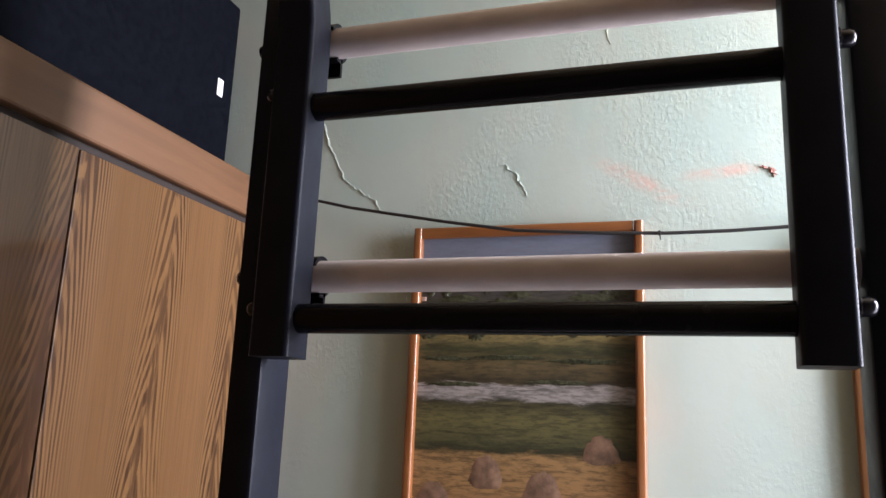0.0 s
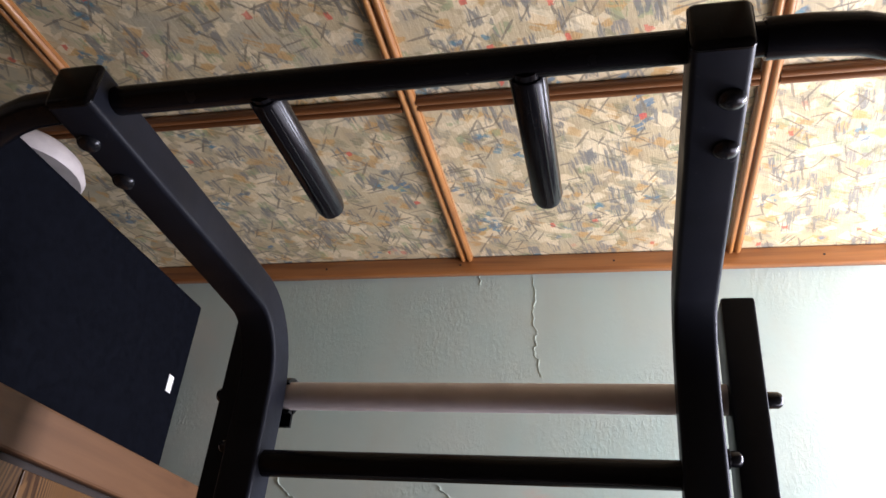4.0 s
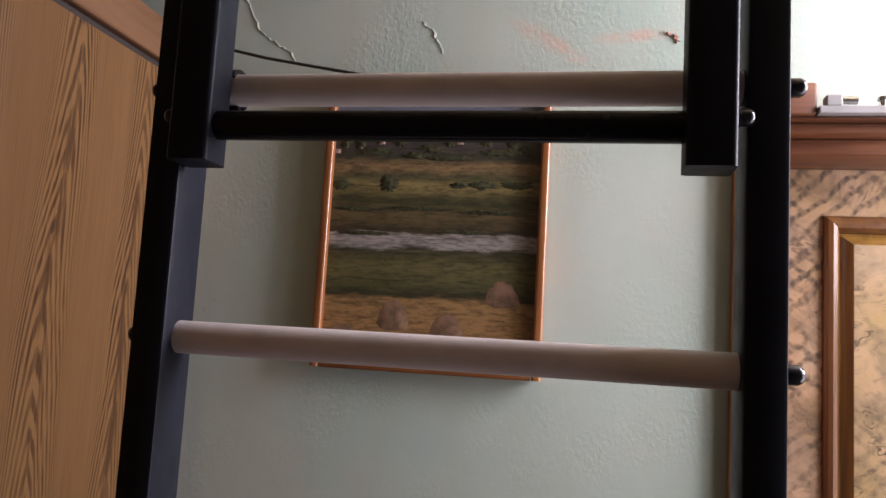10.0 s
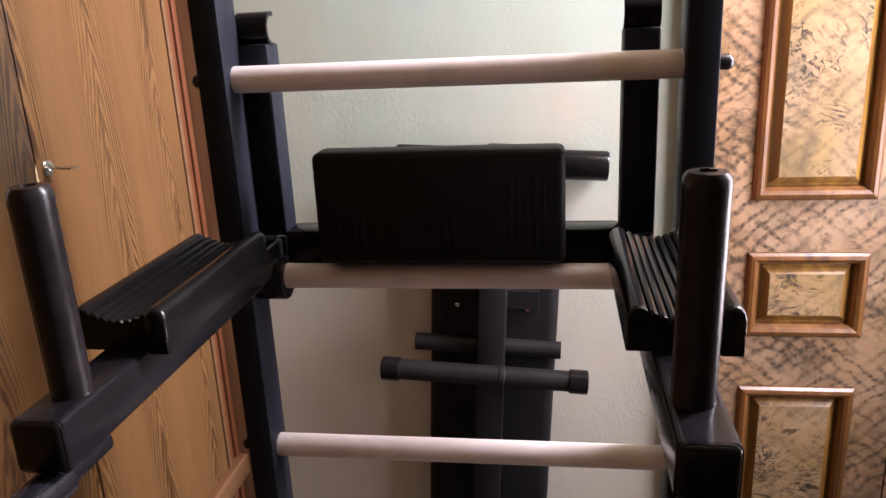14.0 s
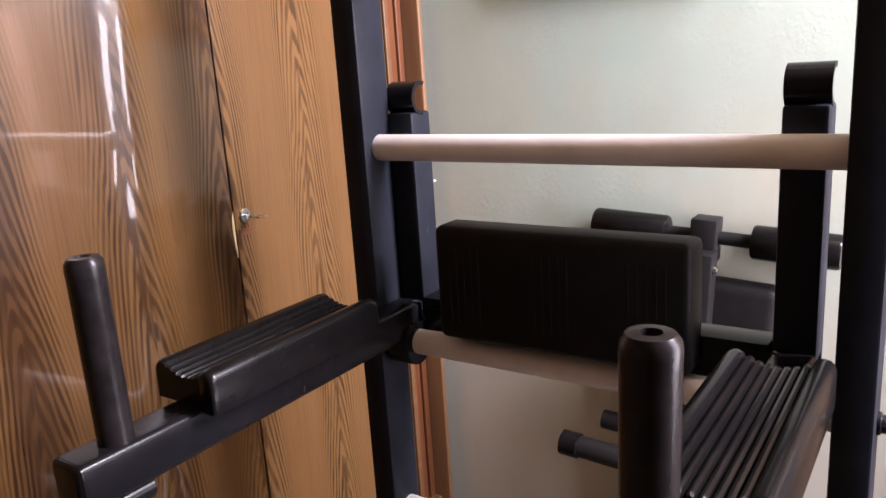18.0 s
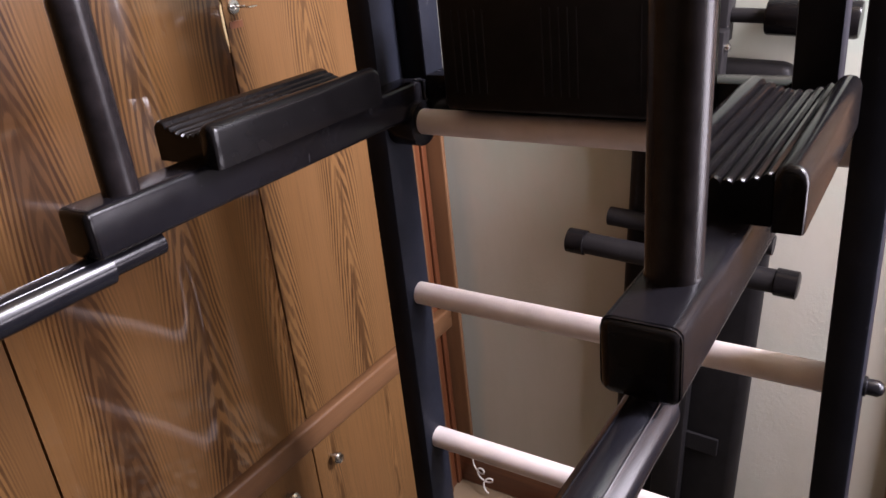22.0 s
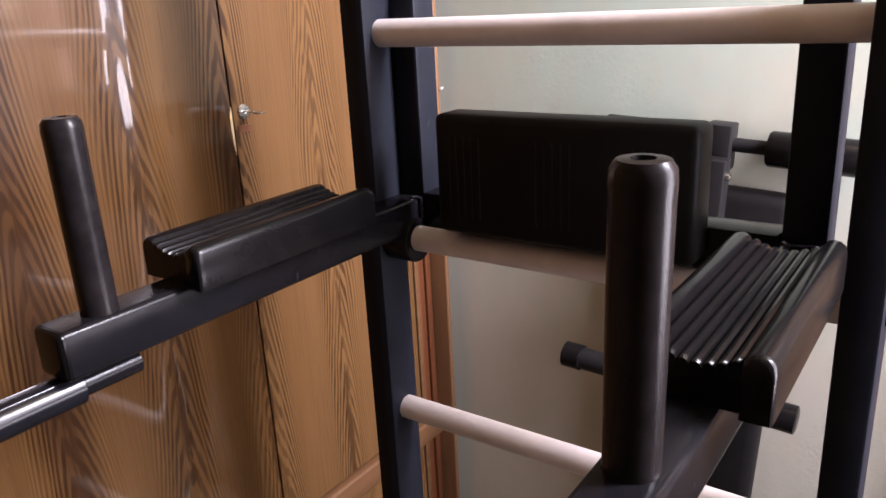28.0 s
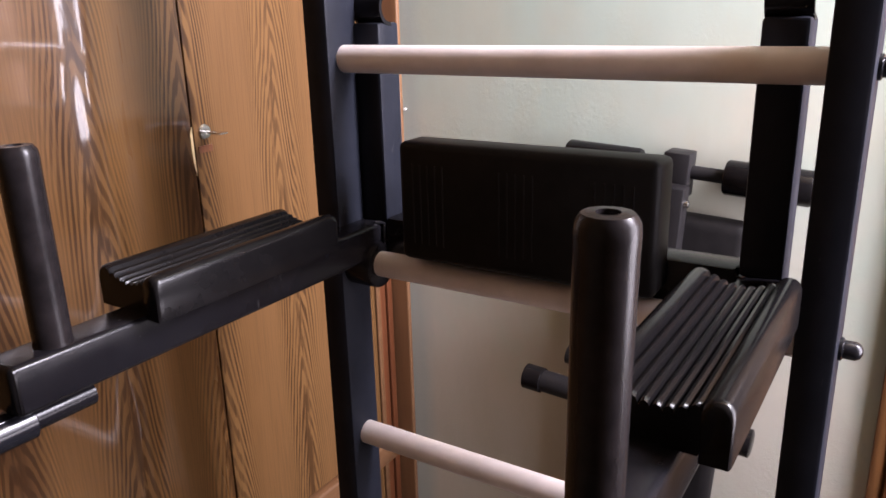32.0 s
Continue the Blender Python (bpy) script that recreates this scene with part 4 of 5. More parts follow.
def make_landscape():
    m, nt, b = material("painted_landscape", 0.42, 0, 0.4)
    tc = nt.nodes.new("ShaderNodeTexCoord").outputs["Object"]
    sep = nt.nodes.new("ShaderNodeSeparateXYZ")
    nt.links.new(tc, sep.inputs[0])
    mp = nt.nodes.new("ShaderNodeMapping")
    mp.inputs["Scale"].default_value = (1, 1, 4.0)
    nt.links.new(tc, mp.inputs["Vector"])
    wob = noise_tex(nt, mp.outputs["Vector"], 16, 5, 0.65, 0.5)
    h = maths(nt, "DIVIDE", sep.outputs[2], PH * 0.97)
    h = maths(nt, "ADD", h, maths(nt, "MULTIPLY", maths(nt, "SUBTRACT", wob.outputs["Fac"], 0.5), 0.075))
    stops = [(0.00, (0.150, 0.074, 0.031)), (0.12, (0.300, 0.163, 0.064)), (0.235, (0.285, 0.163, 0.064)), (0.255, (0.027, 0.028, 0.013)), (0.28, (0.068, 0.064, 0.026)), (0.36, (0.120, 0.104, 0.038)),
             (0.42, (0.045, 0.040, 0.020)), (0.435, (0.285, 0.256, 0.227)), (0.475, (0.300, 0.263, 0.234)), (0.485, (0.045, 0.034, 0.018)), (0.55, (0.112, 0.080, 0.034)), (0.60, (0.039, 0.041, 0.017)), (0.66, (0.225, 0.170, 0.064)),
             (0.69, (0.075, 0.071, 0.033)), (0.73, (0.240, 0.149, 0.068)), (0.765, (0.045, 0.045, 0.026)), (0.80, (0.054, 0.045, 0.040)), (0.86, (0.068, 0.065, 0.068)), (0.89, (0.112, 0.116, 0.139)), (1.0, (0.173, 0.192, 0.241))]
    col = ramp(nt, h, stops)
    dab = noise_tex(nt, mp.outputs["Vector"], 60, 4, 0.6)
    col = mix(nt, maths(nt, "MULTIPLY", ramp(nt, h, [(0.82, grey(1)), (0.90, grey(0.2))]), ramp(nt, dab.outputs["Fac"], [(0.40, grey(0.42)), (0.54, grey(0))])), col, (0.018, 0.018, 0.010))
    flat = nt.nodes.new("ShaderNodeMapping")
    flat.inputs["Scale"].default_value = (1, 1, 9.0)
    nt.links.new(tc, flat.inputs["Vector"])
    streaks = noise_tex(nt, flat.outputs["Vector"], 19, 5, 0.7, 0.4)
    land = ramp(nt, h, [(0.82, grey(1)), (0.90, grey(0.15))])
    col = mix(nt, maths(nt, "MULTIPLY", land, ramp(nt, streaks.outputs["Fac"], [(0.38, grey(0.5)), (0.50, grey(0))])), col, (0.014, 0.013, 0.009))
    col = mix(nt, maths(nt, "MULTIPLY", land, ramp(nt, streaks.outputs["Fac"], [(0.58, grey(0)), (0.72, grey(0.35))])), col, (0.20, 0.15, 0.08))
    nt.links.new(col, b.inputs["Base Color"])
    bump(nt, b, dab.outputs["Fac"], 0.2, 0.001)
    return m


LANDSCAPE = make_landscape()
part("canvas", box((-PW + 0.004, -0.008, 0.004), (PW - 0.004, -0.001, PH - 0.004)), LANDSCAPE, paint_frame, "painted meadow, river and village")
DAUB_HAY = make_plain("daubed_hay", (0.17, 0.098, 0.058), 0.5, 0, 0.4, 0.45, 70)
DAUB_TREE = make_plain("daubed_tree", (0.040, 0.041, 0.020), 0.5, 0, 0.3, 0.8, 160)
DAUB_HOUSE = make_plain("daubed_house", (0.24, 0.16, 0.125), 0.5, 0, 0.4, 0.2, 90)


def daub(name, cx, cz, w, h, kind, mat, label):
    """A dab of thick paint: an uneven low dome with a domed or gabled outline."""
    rng = random.Random(cx * 1000 + cz * 77)
    cx, cz = cx * 0.986 - 0.004, cz * 0.968 - (0.014 if cz > 0.3 else 0.0)
    bm = bmesh.new()
    ring = []
    n = 36
    for i in range(n):
        a = 2 * math.pi * i / n
        c, s = math.cos(a), math.sin(a)
        if kind == "hay":
            px, pz = c * w / 2 * (1 if s < 0.1 else (1 - 0.18 * s)), (s * h * 0.56 if s > 0 else s * h * 0.15) - h * 0.1
        elif kind == "house":
            px, pz = max(-1, min(1, c * 1.5)) * w / 2, max(-1, min(1, s * 1.5)) * h / 2
        else:
            px, pz = c * w / 2, s * h / 2
        k = 1 + rng.uniform(-0.07, 0.07) * (kind == "hay") + rng.uniform(-0.28, 0.22) * (kind == "tree")
        ring.append((cx + px * k, cz + pz * k))
    base = [bm.verts.new((x, -0.0078, z)) for x, z in ring]
    top = [bm.verts.new((cx + (x - cx) * 0.7, -0.0090, cz + (z - cz) * 0.7)) for x, z in ring]
    for i in range(n):
        bm.faces.new((base[i], base[(i + 1) % n], top[(i + 1) % n], top[i]))
    bm.faces.new(top)
    part(name, bm, mat, paint_frame, label, True)


for cx, cz, w, h in ((0.125, 0.118, 0.058, 0.062), (-0.050, 0.075, 0.056, 0.075), (0.038, 0.058, 0.062, 0.070), (-0.135, 0.030, 0.066, 0.075)):
    daub("haystack_daub", cx, cz, w, h, "hay", DAUB_HAY, "dab of brown paint in the shape of a haystack")
for cx, cz, w, h in ((-0.072, 0.318, 0.034, 0.030), (-0.155, 0.314, 0.040, 0.018), (0.045, 0.316, 0.03, 0.012), (0.085, 0.317, 0.05, 0.014), (0.14, 0.318, 0.06, 0.015), (-0.150, 0.392, 0.02, 0.032), (-0.125, 0.388, 0.018, 0.03),
                     (-0.055, 0.392, 0.026, 0.026), (0.028, 0.396, 0.026, 0.034), (0.088, 0.393, 0.024, 0.026), (0.132, 0.388, 0.024, 0.022), (-0.005, 0.378, 0.05, 0.014), (0.115, 0.372, 0.08, 0.013), (-0.1, 0.372, 0.07, 0.014),
                     (0.03, 0.362, 0.09, 0.010), (-0.03, 0.366, 0.05, 0.012), (0.155, 0.377, 0.03, 0.016), (-0.02, 0.262, 0.12, 0.008), (0.1, 0.257, 0.11, 0.009), (-0.12, 0.259, 0.09, 0.008), (0.06, 0.224, 0.10, 0.007), (-0.11, 0.218, 0.10, 0.007)):
    daub("tree_daub", cx, cz, w, h, "tree", DAUB_TREE, "dab of dark green paint in the shape of a bush")
for cx, cz in ((-0.088, 0.388), (-0.022, 0.394), (0.004, 0.398), (0.044, 0.389), (0.078, 0.397), (0.150, 0.400), (-0.165, 0.372)):
    daub("house_daub", cx, cz, 0.012, 0.008, "house", DAUB_HOUSE, "dab of pale pink paint in the shape of a house")

cable_pts = [(-0.576, 0.478, 2.105), (-0.496, 0.473, 2.079), (-0.421, 0.469, 2.060), (-0.351, 0.465, 2.046), (-0.244, 0.458, 2.025), (-0.123, 0.454, 2.005), (0.011, 0.454, 1.996), (0.104, 0.456, 1.993), (0.189, 0.458, 1.994), (0.261, 0.459, 1.997), (0.354, 0.454, 2.002)]
cable = tagged(link_mesh("cable", sweep(cable_pts, circle(0.0028, 8)), CABLE, True), "thin black cable sagging across the wall over the painting", "cable")
part("cable_tie", lathe([(0, 0.0030), (0.0005, 0.0042), (0.0035, 0.0042), (0.004, 0.0030)], (0.092, 0.4557, 1.9935), (1, 0, 0), 12), CABLE, cable, "", True)
part("tie_end", tube((0.094, 0.4557, 1.9935), (0.0955, 0.453, 1.983), 0.0009, 6), CABLE, cable)

# ---------------------------------------------------------------- wall bars
ladder = thing("wall_bars", (0, 0, 0), "black steel wall bars with grey sleeved rungs", "wall bars")
POST_IN, POST_OUT, POST_F, POST_B = 0.267, 0.303, -0.031, 0.026
RUNG_Z = [2.108, 1.848, 1.592, 1.336, 1.080, 0.824, 0.568, 0.312]
for s in (-1, 1):
    post = part("post", box((s * POST_IN + 0.003, POST_F, 0.0), (s * POST_OUT + 0.003, POST_B, 2.214), 0.004, 2), LADDER_PAINT, ladder, "black powder-coated rectangular steel post", True)
    for z in RUNG_Z:
        part("cap_nut", cap_nut((s * POST_OUT + 0.003, 0, z), (s, 0, 0)), DARK_STEEL, post, "domed dark cap nut", True)
for z in RUNG_Z:
    part("rung", tube((-POST_IN + 0.003, 0, z), (POST_IN + 0.003, 0, z), 0.0165, 24), RUNG, ladder, "rung in a grey-pink plastic sleeve", True)

# ---------------------------------------------------------------- pull-up bracket hung on the two upper rungs
pull = thing("pull_up_bar", (0, 0, 1.745), "black steel pull-up bar bracket hooked over the upper rungs", "pull-up bar")
P = lambda x, y, z: (x, y, z - 1.745)  # noqa: E731
ARM_W = 0.042
arm_path = [(-0.040, 1.762), (-0.040, 2.085)]
for i in range(1, 10):
    a = radians(9.3 * i)
    arm_path.append((-0.040 - 0.075 * (1 - math.cos(a)), 2.090 + 0.102 * math.sin(a)))
arm_path += [(-0.18, 2.199), (-0.421, 2.2195)]


def bar_y(x):
    """The top bar stands a little askew."""
    return -0.400 - 0.010 * x


def splay(s, y):
    """The left arm leans outwards towards its end."""
    return 0.2375 if s > 0 else -0.2415 - 0.024 * max(0.0, (-y - 0.05) / 0.37)


for s in (-1, 1):
    arm = part("arm", sweep([P(splay(s, y), y, z) for y, z in arm_path], rounded_rect(ARM_W, 0.043, 0.005)), LADDER_PAINT, pull, "bent square steel arm", True)
    part("end_cap", box(P(splay(s, -0.42) - 0.0218, -0.428, 2.1975), P(splay(s, -0.42) + 0.0218, -0.418, 2.2410), 0.006, 3), RUBBER, arm, "", True)
    for z in (2.034, 1.809):
        part("cap_nut", cap_nut(P(splay(s, 0) + s * ARM_W / 2, -0.040, z), (s, 0, 0), 0.008, 0.016), DARK_STEEL, arm, "domed dark cap nut", True)
    for y, z in ((-0.381, 2.1955), (-0.331, 2.1915)) if s < 0 else ((-0.377, 2.1955), (-0.325, 2.1910)):
        part("bolt_head", lathe([(-0.002, 0.0105), (0.002, 0.0105), (0.005, 0.0085), (0.0068, 0.005), (0.0074, 0.001)], P(splay(s, y) + s * 0.009, y, z), (0, 0, -1), 16), DARK_STEEL, arm, "round-headed bolt", True)
    for z in RUNG_Z[:2]:
        part("saddle_hook", saddle(s * 0.236, 0.0, z - 1.745, 0.0175, 0.030, -100, 150), BLACK, arm, "bent steel hook round the rung", True)
        part("hook_tab", box(P(s * 0.221, 0.006, z - 0.036), P(s * 0.251, 0.010, z - 0.014)), BLACK, arm)
    gx = s * 0.1063 - 0.0038
    grip = part("parallel_grip", tube(P(gx, bar_y(gx), 2.220), P(gx, -0.232, 2.220), 0.0115, 20), BLACK, pull, "", True)
    bm = lathe([(0, 0.0128), (0.003, 0.0142), (0.158, 0.0140), (0.166, 0.0125), (0.169, 0.006)], P(gx, -0.394, 2.220), (0, 1, 0), 22)
    sleeve = part("grip_sleeve", bm, GRIP, pull, "smooth black rubber grip", True)
    for ang in (-35, -62, -88):
        ca, sa = 0.0139 * math.cos(radians(ang)), 0.0139 * math.sin(radians(ang))
        part("seam", sweep([P(gx + ca, -0.390, 2.220 + sa), P(gx + ca, -0.236, 2.220 + sa)], circle(0.0005, 6)), GRIP, sleeve, "", True)
part("cross_tube", tube(P(-0.226, -0.040, 2.017), P(0.226, -0.040, 2.017), 0.0145, 20), BLACK, pull, "", True)
part("cross_tube", tube(P(-0.226, -0.040, 1.800), P(0.226, -0.040, 1.800), 0.0145, 20), BLACK, pull, "", True)
part("top_bar", tube(P(-0.28, bar_y(-0.28), 2.224), P(0.28, bar_y(0.28), 2.224), 0.0125, 20), BLACK, pull, "", True)
for s in (-1, 1):
    pts = [P(s * x, bar_y(s * 0.28) + dy, 2.224 + dz) for x, dy, dz in ((0.268, 0, 0), (0.30, 0, 0), (0.33, 0.002, -0.001), (0.35, 0.006, -0.004), (0.37, 0.012, -0.009), (0.40, 0.022, -0.018), (0.47, 0.046, -0.040))]
    part("bent_grip", sweep(pts, circle(0.0150, 20)), GRIP, pull, "bent end in a black rubber grip", True)

# ---------------------------------------------------------------- dip and leg-raise station
dip = thing("dip_station", (-0.010, 0, 1.08), "black steel dip station with ribbed elbow pads on the bars", "dip station")
Q = lambda x, y, z: (x, y, z - 1.08)  # noqa: E731
U0, U1 = 0.2165, 0.2585
AC = -0.003
for s in (-1, 1):
    up = part("upright", box(Q(s * U0, 0.020, 1.104), Q(s * U1, 0.062, 1.377), 0.004), LADDER_PAINT, dip, "square steel upright", True)
    part("saddle_hook", saddle(s * (U0 + U1) / 2, 0.045, 1.394 - 1.08, 0.0165, 0.042, 70, 275, 0.005), BLACK, up, "bent steel hook at the top", True)
    part("saddle_hook", lathe([(0, 0.022), (0.001, 0.0285), (0.003, 0.0295), (0.043, 0.0295), (0.045, 0.0285), (0.046, 0.022)], Q(s * (U0 + U1) / 2 - 0.023, 0.002, 1.077), (1, 0, 0), 32), BLACK, up, "bent steel hook under the rung", True)
    arm = part("arm", sweep([Q(AC + s * 0.240, 0.050, 1.1085), Q(AC + s * 0.240, -0.467, 1.1085)], rounded_rect(0.043, 0.045, 0.006)), BLACK, dip, "square steel arm", True)
    part("end_cap", box(Q(AC + s * 0.2188, -0.473, 1.0863), Q(AC + s * 0.2612, -0.463, 1.1307), 0.0062, 3), RUBBER, arm, "", True)
    vg = part("vertical_grip", tube(Q(AC + s * 0.2385, -0.417 + s * 0.006, 1.128), Q(AC + s * 0.2385, -0.417 + s * 0.006, 1.288), 0.011, 16), BLACK, arm, "", True)
    prof = [(0, 0.0165), (0.004, 0.0158), (0.150, 0.0162), (0.158, 0.0165), (0.164, 0.0158), (0.168, 0.0130), (0.1685, 0.0062), (0.163, 0.0055), (0.160, 0.0)]
    part("grip_sleeve", lathe(prof, Q(AC + s * 0.2385, -0.417 + s * 0.006, 1.130), (s * 0.008, 0, 1), 28), GRIP_SOFT, dip, "upright black rubber grip with a hole in its top", True)
    bar = part("dip_bar", tube(Q(AC + s * 0.2415, -0.397, 1.0715), Q(AC + s * 0.2415, -0.61, 1.0715), 0.0115, 18), BLACK, dip, "", True)
    bm = lathe([(0, 0.0125), (0.002, 0.0155), (0.045, 0.0152), (0.09, 0.0157), (0.13, 0.0153), (0.165, 0.0155), (0.171, 0.0135), (0.172, 0.004)], Q(AC + s * 0.2415, -0.452, 1.0705), (0, -1, 0), 28)
    sleeve = part("bar_sleeve", bm, GRIP_TAPE, dip, "shiny black rubber sleeve with two seams", True)
    for ang in (58, 118):
        ca, sa = 0.0154 * math.cos(radians(ang)), 0.0154 * math.sin(radians(ang))
        part("seam", sweep([Q(AC + s * 0.2415 + ca, -0.455, 1.0705 + sa), Q(AC + s * 0.2415 + ca, -0.618, 1.0705 + sa)], circle(0.0006, 6)), GRIP_TAPE, sleeve, "", True)
    seam = [Q(s * 0.2180, 0.0150, 1.092), Q(s * 0.2180, 0.0148, 1.112), Q(s * 0.2182, 0.0150, 1.1295), Q(s * 0.2215, 0.0110, 1.1315), Q(s * 0.2260, 0.0060, 1.1315)]
    part("weld_bead", sweep(seam, circle(0.0024, 8)), DARK_STEEL, arm, "shiny rough weld bead", True)


PAD_W = 0.0935


def rib_section():
    """Section of the ribbed trough: a rounded rim and a dished row of ribs (side, up)."""
    hw = PAD_W / 2
    pts = [(-hw, 0.0), (-hw, 0.029), (-hw + 0.002, 0.035), (-hw + 0.006, 0.0390), (-hw + 0.011, 0.0400), (-hw + 0.016, 0.0375)]
    n = 7
    a, b = -hw + 0.018, hw - 0.019
    for i in range(n):
        c = a + (b - a) * (i + 0.5) / n
        u = (c - (a + b) / 2) / ((b - a) / 2)
        dip_z = 0.0270 + 0.0080 * u * u
        r = (b - a) / n / 2
        pts += [(c - r * 0.96, dip_z - 0.0020), (c - r * 0.6, dip_z + 0.0012), (c, dip_z + 0.0024), (c + r * 0.6, dip_z + 0.0012), (c + r * 0.96, dip_z - 0.0020)]
    return pts + [(b, 0.0)]


def wall_section():
    hw = PAD_W / 2
    w = [(0.0195, 0.0), (0.0195, 0.0345), (0.0180, 0.0385), (0.0145, 0.0415), (0.0100, 0.0425), (0.0055, 0.0415), (0.0020, 0.0385), (0.0, 0.0335), (0.0, 0.0)]
    return [(hw - x, z) for x, z in w]


def loft(bm, sec, stations):
    cx = sum(p[0] for p in sec) / len(sec)
    rows = [[bm.verts.new((cx + (px - cx) * k, y, pz * k)) for px, pz in sec] for y, k in stations]
    n = len(sec)
    for a, b in zip(rows, rows[1:]):
        for i in range(n):
            bm.faces.new((a[i], a[(i + 1) % n], b[(i + 1) % n], b[i]))
    bm.faces.new(rows[0][::-1])
    bm.faces.new(rows[-1])


for s in (-1, 1):
    bm = bmesh.new()
    loft(bm, rib_section(), ((-0.350, 0.96), (-0.348, 0.99), (-0.345, 1.0), (-0.118, 1.0), (-0.112, 0.985), (-0.109, 0.95)))
    loft(bm, wall_section(), ((-0.3575, 0.86), (-0.3565, 0.93), (-0.354, 0.98), (-0.350, 1.0), (-0.118, 1.0), (-0.112, 0.985), (-0.108, 0.93)))
    ob = part("elbow_pad", bm, RUBBER, dip, "ribbed black rubber elbow pad", True)
    ob.location = Q(AC + 0.002 + s * 0.243, 0.016 + 0.008 * s, 1.1295)
part("cross_bar", box(Q(-U0, 0.016, 1.090), Q(U0, 0.060, 1.137), 0.004), BLACK, dip, "square steel cross bar", True)
bm = bmesh.new()
add_box(bm, Q(-0.158, -0.034, 1.106), Q(0.149, 0.016, 1.2475), 0.009, 3)
back_pad = part("back_pad", bm, FOAM, dip, "black vinyl back pad with stitched grooves", True)
for c in (-0.117, -0.005, 0.104):
    for i in range(5):
        x = c + (i - 2) * 0.010
        part("groove_rib", sweep([Q(x, -0.0333, 1.128), Q(x, -0.0333, 1.222)], circle(0.0013, 8)), FOAM, back_pad)

# ---------------------------------------------------------------- folded bench leaning on the wall
bench = thing("folded_bench", (-0.040, 0.428, 0.0), "folded black exercise bench standing upright against the wall", "exercise bench")
bench.rotation_euler = (0, radians(-3.2) * -1, 0)
part("board", box((-0.122, 0.005, 0.0), (0.122, 0.055, 1.075), 0.02, 3), FOAM, bench, "black padded board", True)
part("spine", box((-0.026, -0.032, 0.0), (0.026, 0.004, 1.125), 0.003), DULL_BLACK, bench, "square steel spine", True)
part("roller_bracket", box((-0.021, 0.004, 1.10), (0.020, 0.046, 1.172), 0.003), DULL_BLACK, bench, "", True)
part("bolt", lathe([(0, 0.006), (0.006, 0.006), (0.008, 0.003)], (0.026, -0.02, 1.101), (1, 0, 0), 12), STEEL, bench, "bright hexagon bolt", True)
part("bolt", lathe([(0, 0.006), (0.006, 0.006), (0.008, 0.003)], (-0.026, -0.02, 1.101), (-1, 0, 0), 12), STEEL, bench, "bright hexagon bolt", True)
part("roller_tube", tube((-0.184, 0.029, 1.140), (0.193, 0.029, 1.140), 0.011, 16), DULL_BLACK, bench, "", True)
for x0 in (-0.189, 0.070):
    part("foam_roller", lathe([(0, 0.012), (0.001, 0.025), (0.004, 0.027), (0.122, 0.027), (0.126, 0.025), (0.127, 0.010)], (x0, 0.029, 1.140), (1, 0, 0), 24), RUBBER, bench, "black foam leg roller", True)
cross = part("foot_tube", tube((-0.20, -0.052, 0.751), (0.178, -0.052, 0.751), 0.0195, 20), DULL_BLACK, bench, "round steel foot tube", True)
for x0, d in ((-0.205, 1), (0.183, -1)):
    part("tube_cap", lathe([(0, 0.018), (0.002, 0.0225), (0.034, 0.0225), (0.036, 0.0195)], (x0, -0.052, 0.751), (d, 0, 0), 20), RUBBER, cross, "rubber end cap", True)
part("weld_collar", lathe([(0, 0.0195), (0.002, 0.0212), (0.010, 0.0212), (0.012, 0.0195)], (0.018, -0.052, 0.751), (1, 0, 0), 20), DULL_BLACK, cross, "", True)
part("rear_tube", tube((-0.148, 0.0, 0.788), (0.131, 0.0, 0.788), 0.017, 20), DULL_BLACK, bench, "", True)
part("hinge_plate", box((0.022, -0.003, 0.868), (0.085, 0.004, 0.905), 0.001), DULL_BLACK, bench)
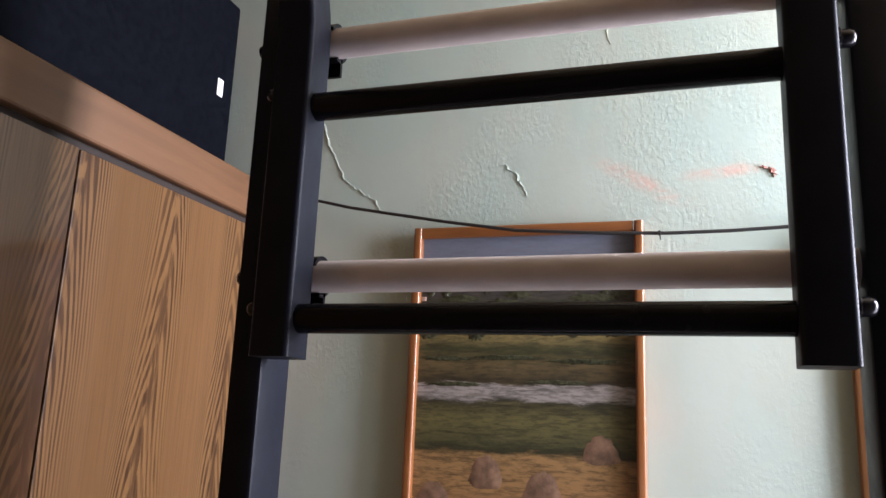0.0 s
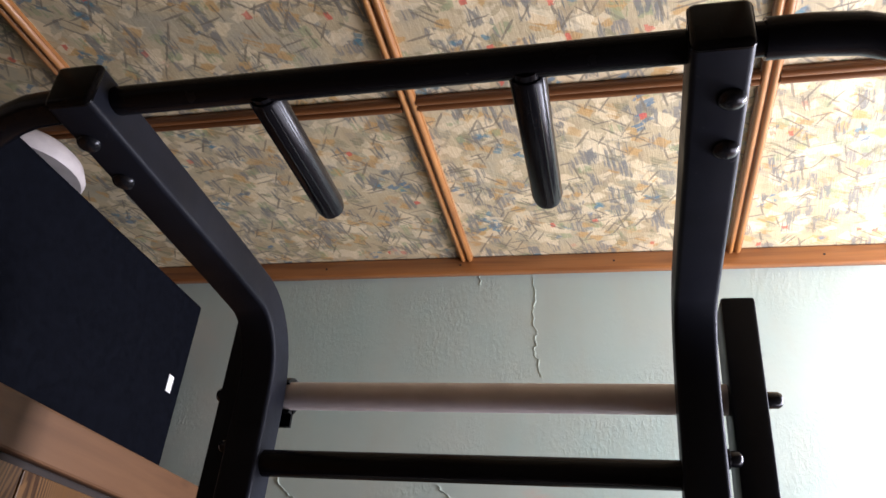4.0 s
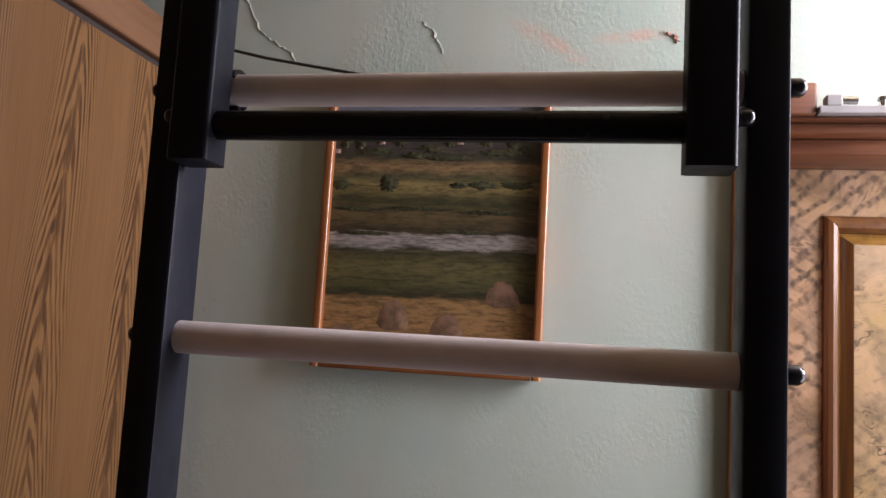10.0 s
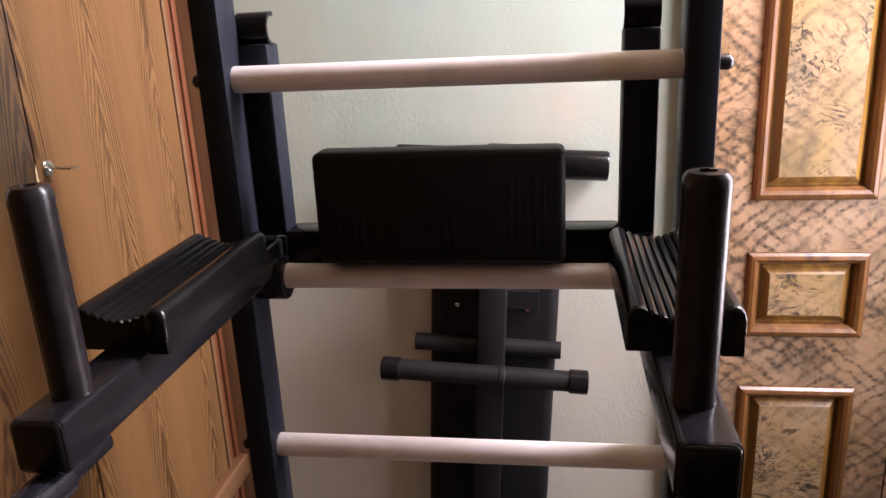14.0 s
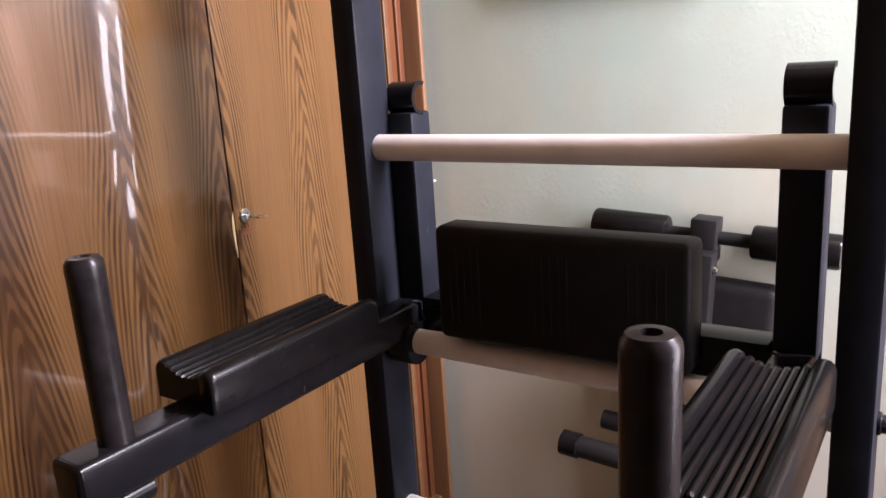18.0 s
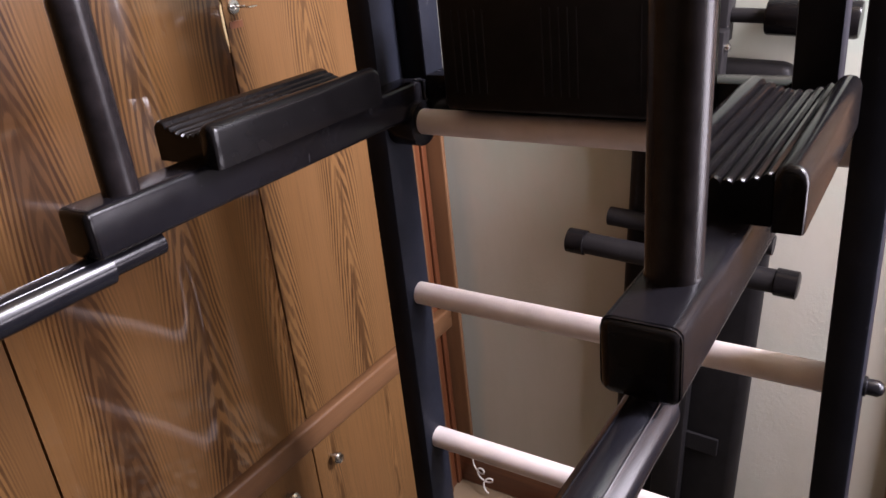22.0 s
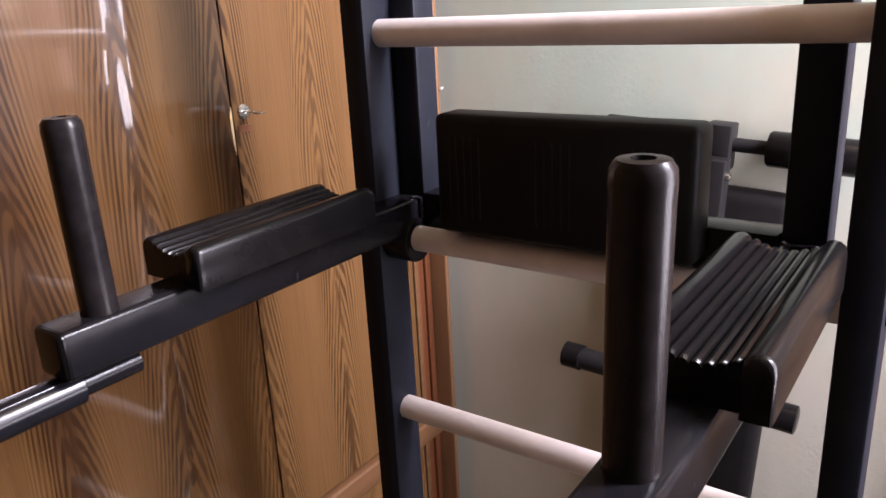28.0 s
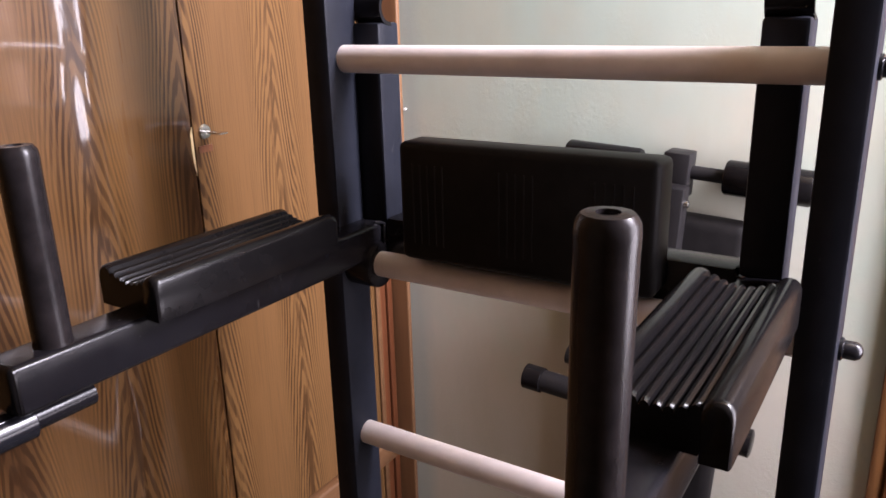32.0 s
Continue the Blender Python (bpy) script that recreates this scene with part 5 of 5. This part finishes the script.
for x in (-0.068, 0.066):
    part("screw", lathe([(0, 0.0050), (0.003, 0.0050), (0.004, 0.0035), (0.0025, 0.002)], (x, 0.004, 0.868), (0, -1, 0), 12), STEEL if x < 0 else COPPER, bench, "small bright screw head" if x < 0 else "small copper-coloured screw head", True)
part("hinge_plate", box((0.022, -0.003, 0.335), (0.085, 0.004, 0.372), 0.001), DULL_BLACK, bench)
for x in (-0.068, 0.066):
    part("screw", lathe([(0, 0.0045), (0.003, 0.0045), (0.004, 0.002)], (x, 0.004, 0.355), (0, -1, 0), 12), STEEL, bench, "small bright screw head", True)


# ---------------------------------------------------------------- cords by the skirting
pts = []
for i in range(60):
    k = i / 59
    pts.append((-0.515 + 0.05 * k + 0.014 * math.cos(k * 17), 0.462 - 0.012 * k + 0.006 * math.sin(k * 11), 0.092 - 0.066 * k + 0.020 * math.sin(k * 17) * (1 - 0.4 * k)))
tagged(link_mesh("curled_cable", sweep(pts, circle(0.0022, 8)), WHITE, True), "thin white cord curled up by the skirting board", "cable")
pts = [(-0.40 + 0.022 * i, 0.455 + 0.008 * math.sin(i * 0.9), 0.013 + 0.012 * math.sin(i * 0.55) ** 2) for i in range(14)]
tagged(link_mesh("orange_cable", sweep(pts, circle(0.003, 8)), make_plain("orange_rubber", (0.45, 0.10, 0.035), 0.5), True), "orange-red cord lying along the skirting board", "cable")

# ---------------------------------------------------------------- rug
def make_rug():
    m, nt, b = material("patterned_rug", 0.9, 0, 0.1)
    vo = nt.nodes.new("ShaderNodeTexVoronoi")
    vo.inputs["Scale"].default_value = 26
    v = coords(nt)
    nt.links.new(mix(nt, 0.2, v, noise_tex(nt, v, 14, 3).outputs["Color"]), vo.inputs["Vector"])
    col = ramp(nt, vo.outputs["Distance"], [(0.18, (0.55, 0.52, 0.42)), (0.28, (0.30, 0.27, 0.20)), (0.36, (0.025, 0.022, 0.02)), (0.7, (0.012, 0.012, 0.012))], "CONSTANT")
    nt.links.new(col, b.inputs["Base Color"])
    bump(nt, b, noise_tex(nt, v, 300, 2).outputs["Fac"], 0.5, 0.003)
    return m


tagged(link_mesh("rug", box((-0.56, -2.0, 0.0), (1.1, 0.385, 0.008), 0.002), make_rug()), "dark rug with a cream floral pattern on the floor", "rug")
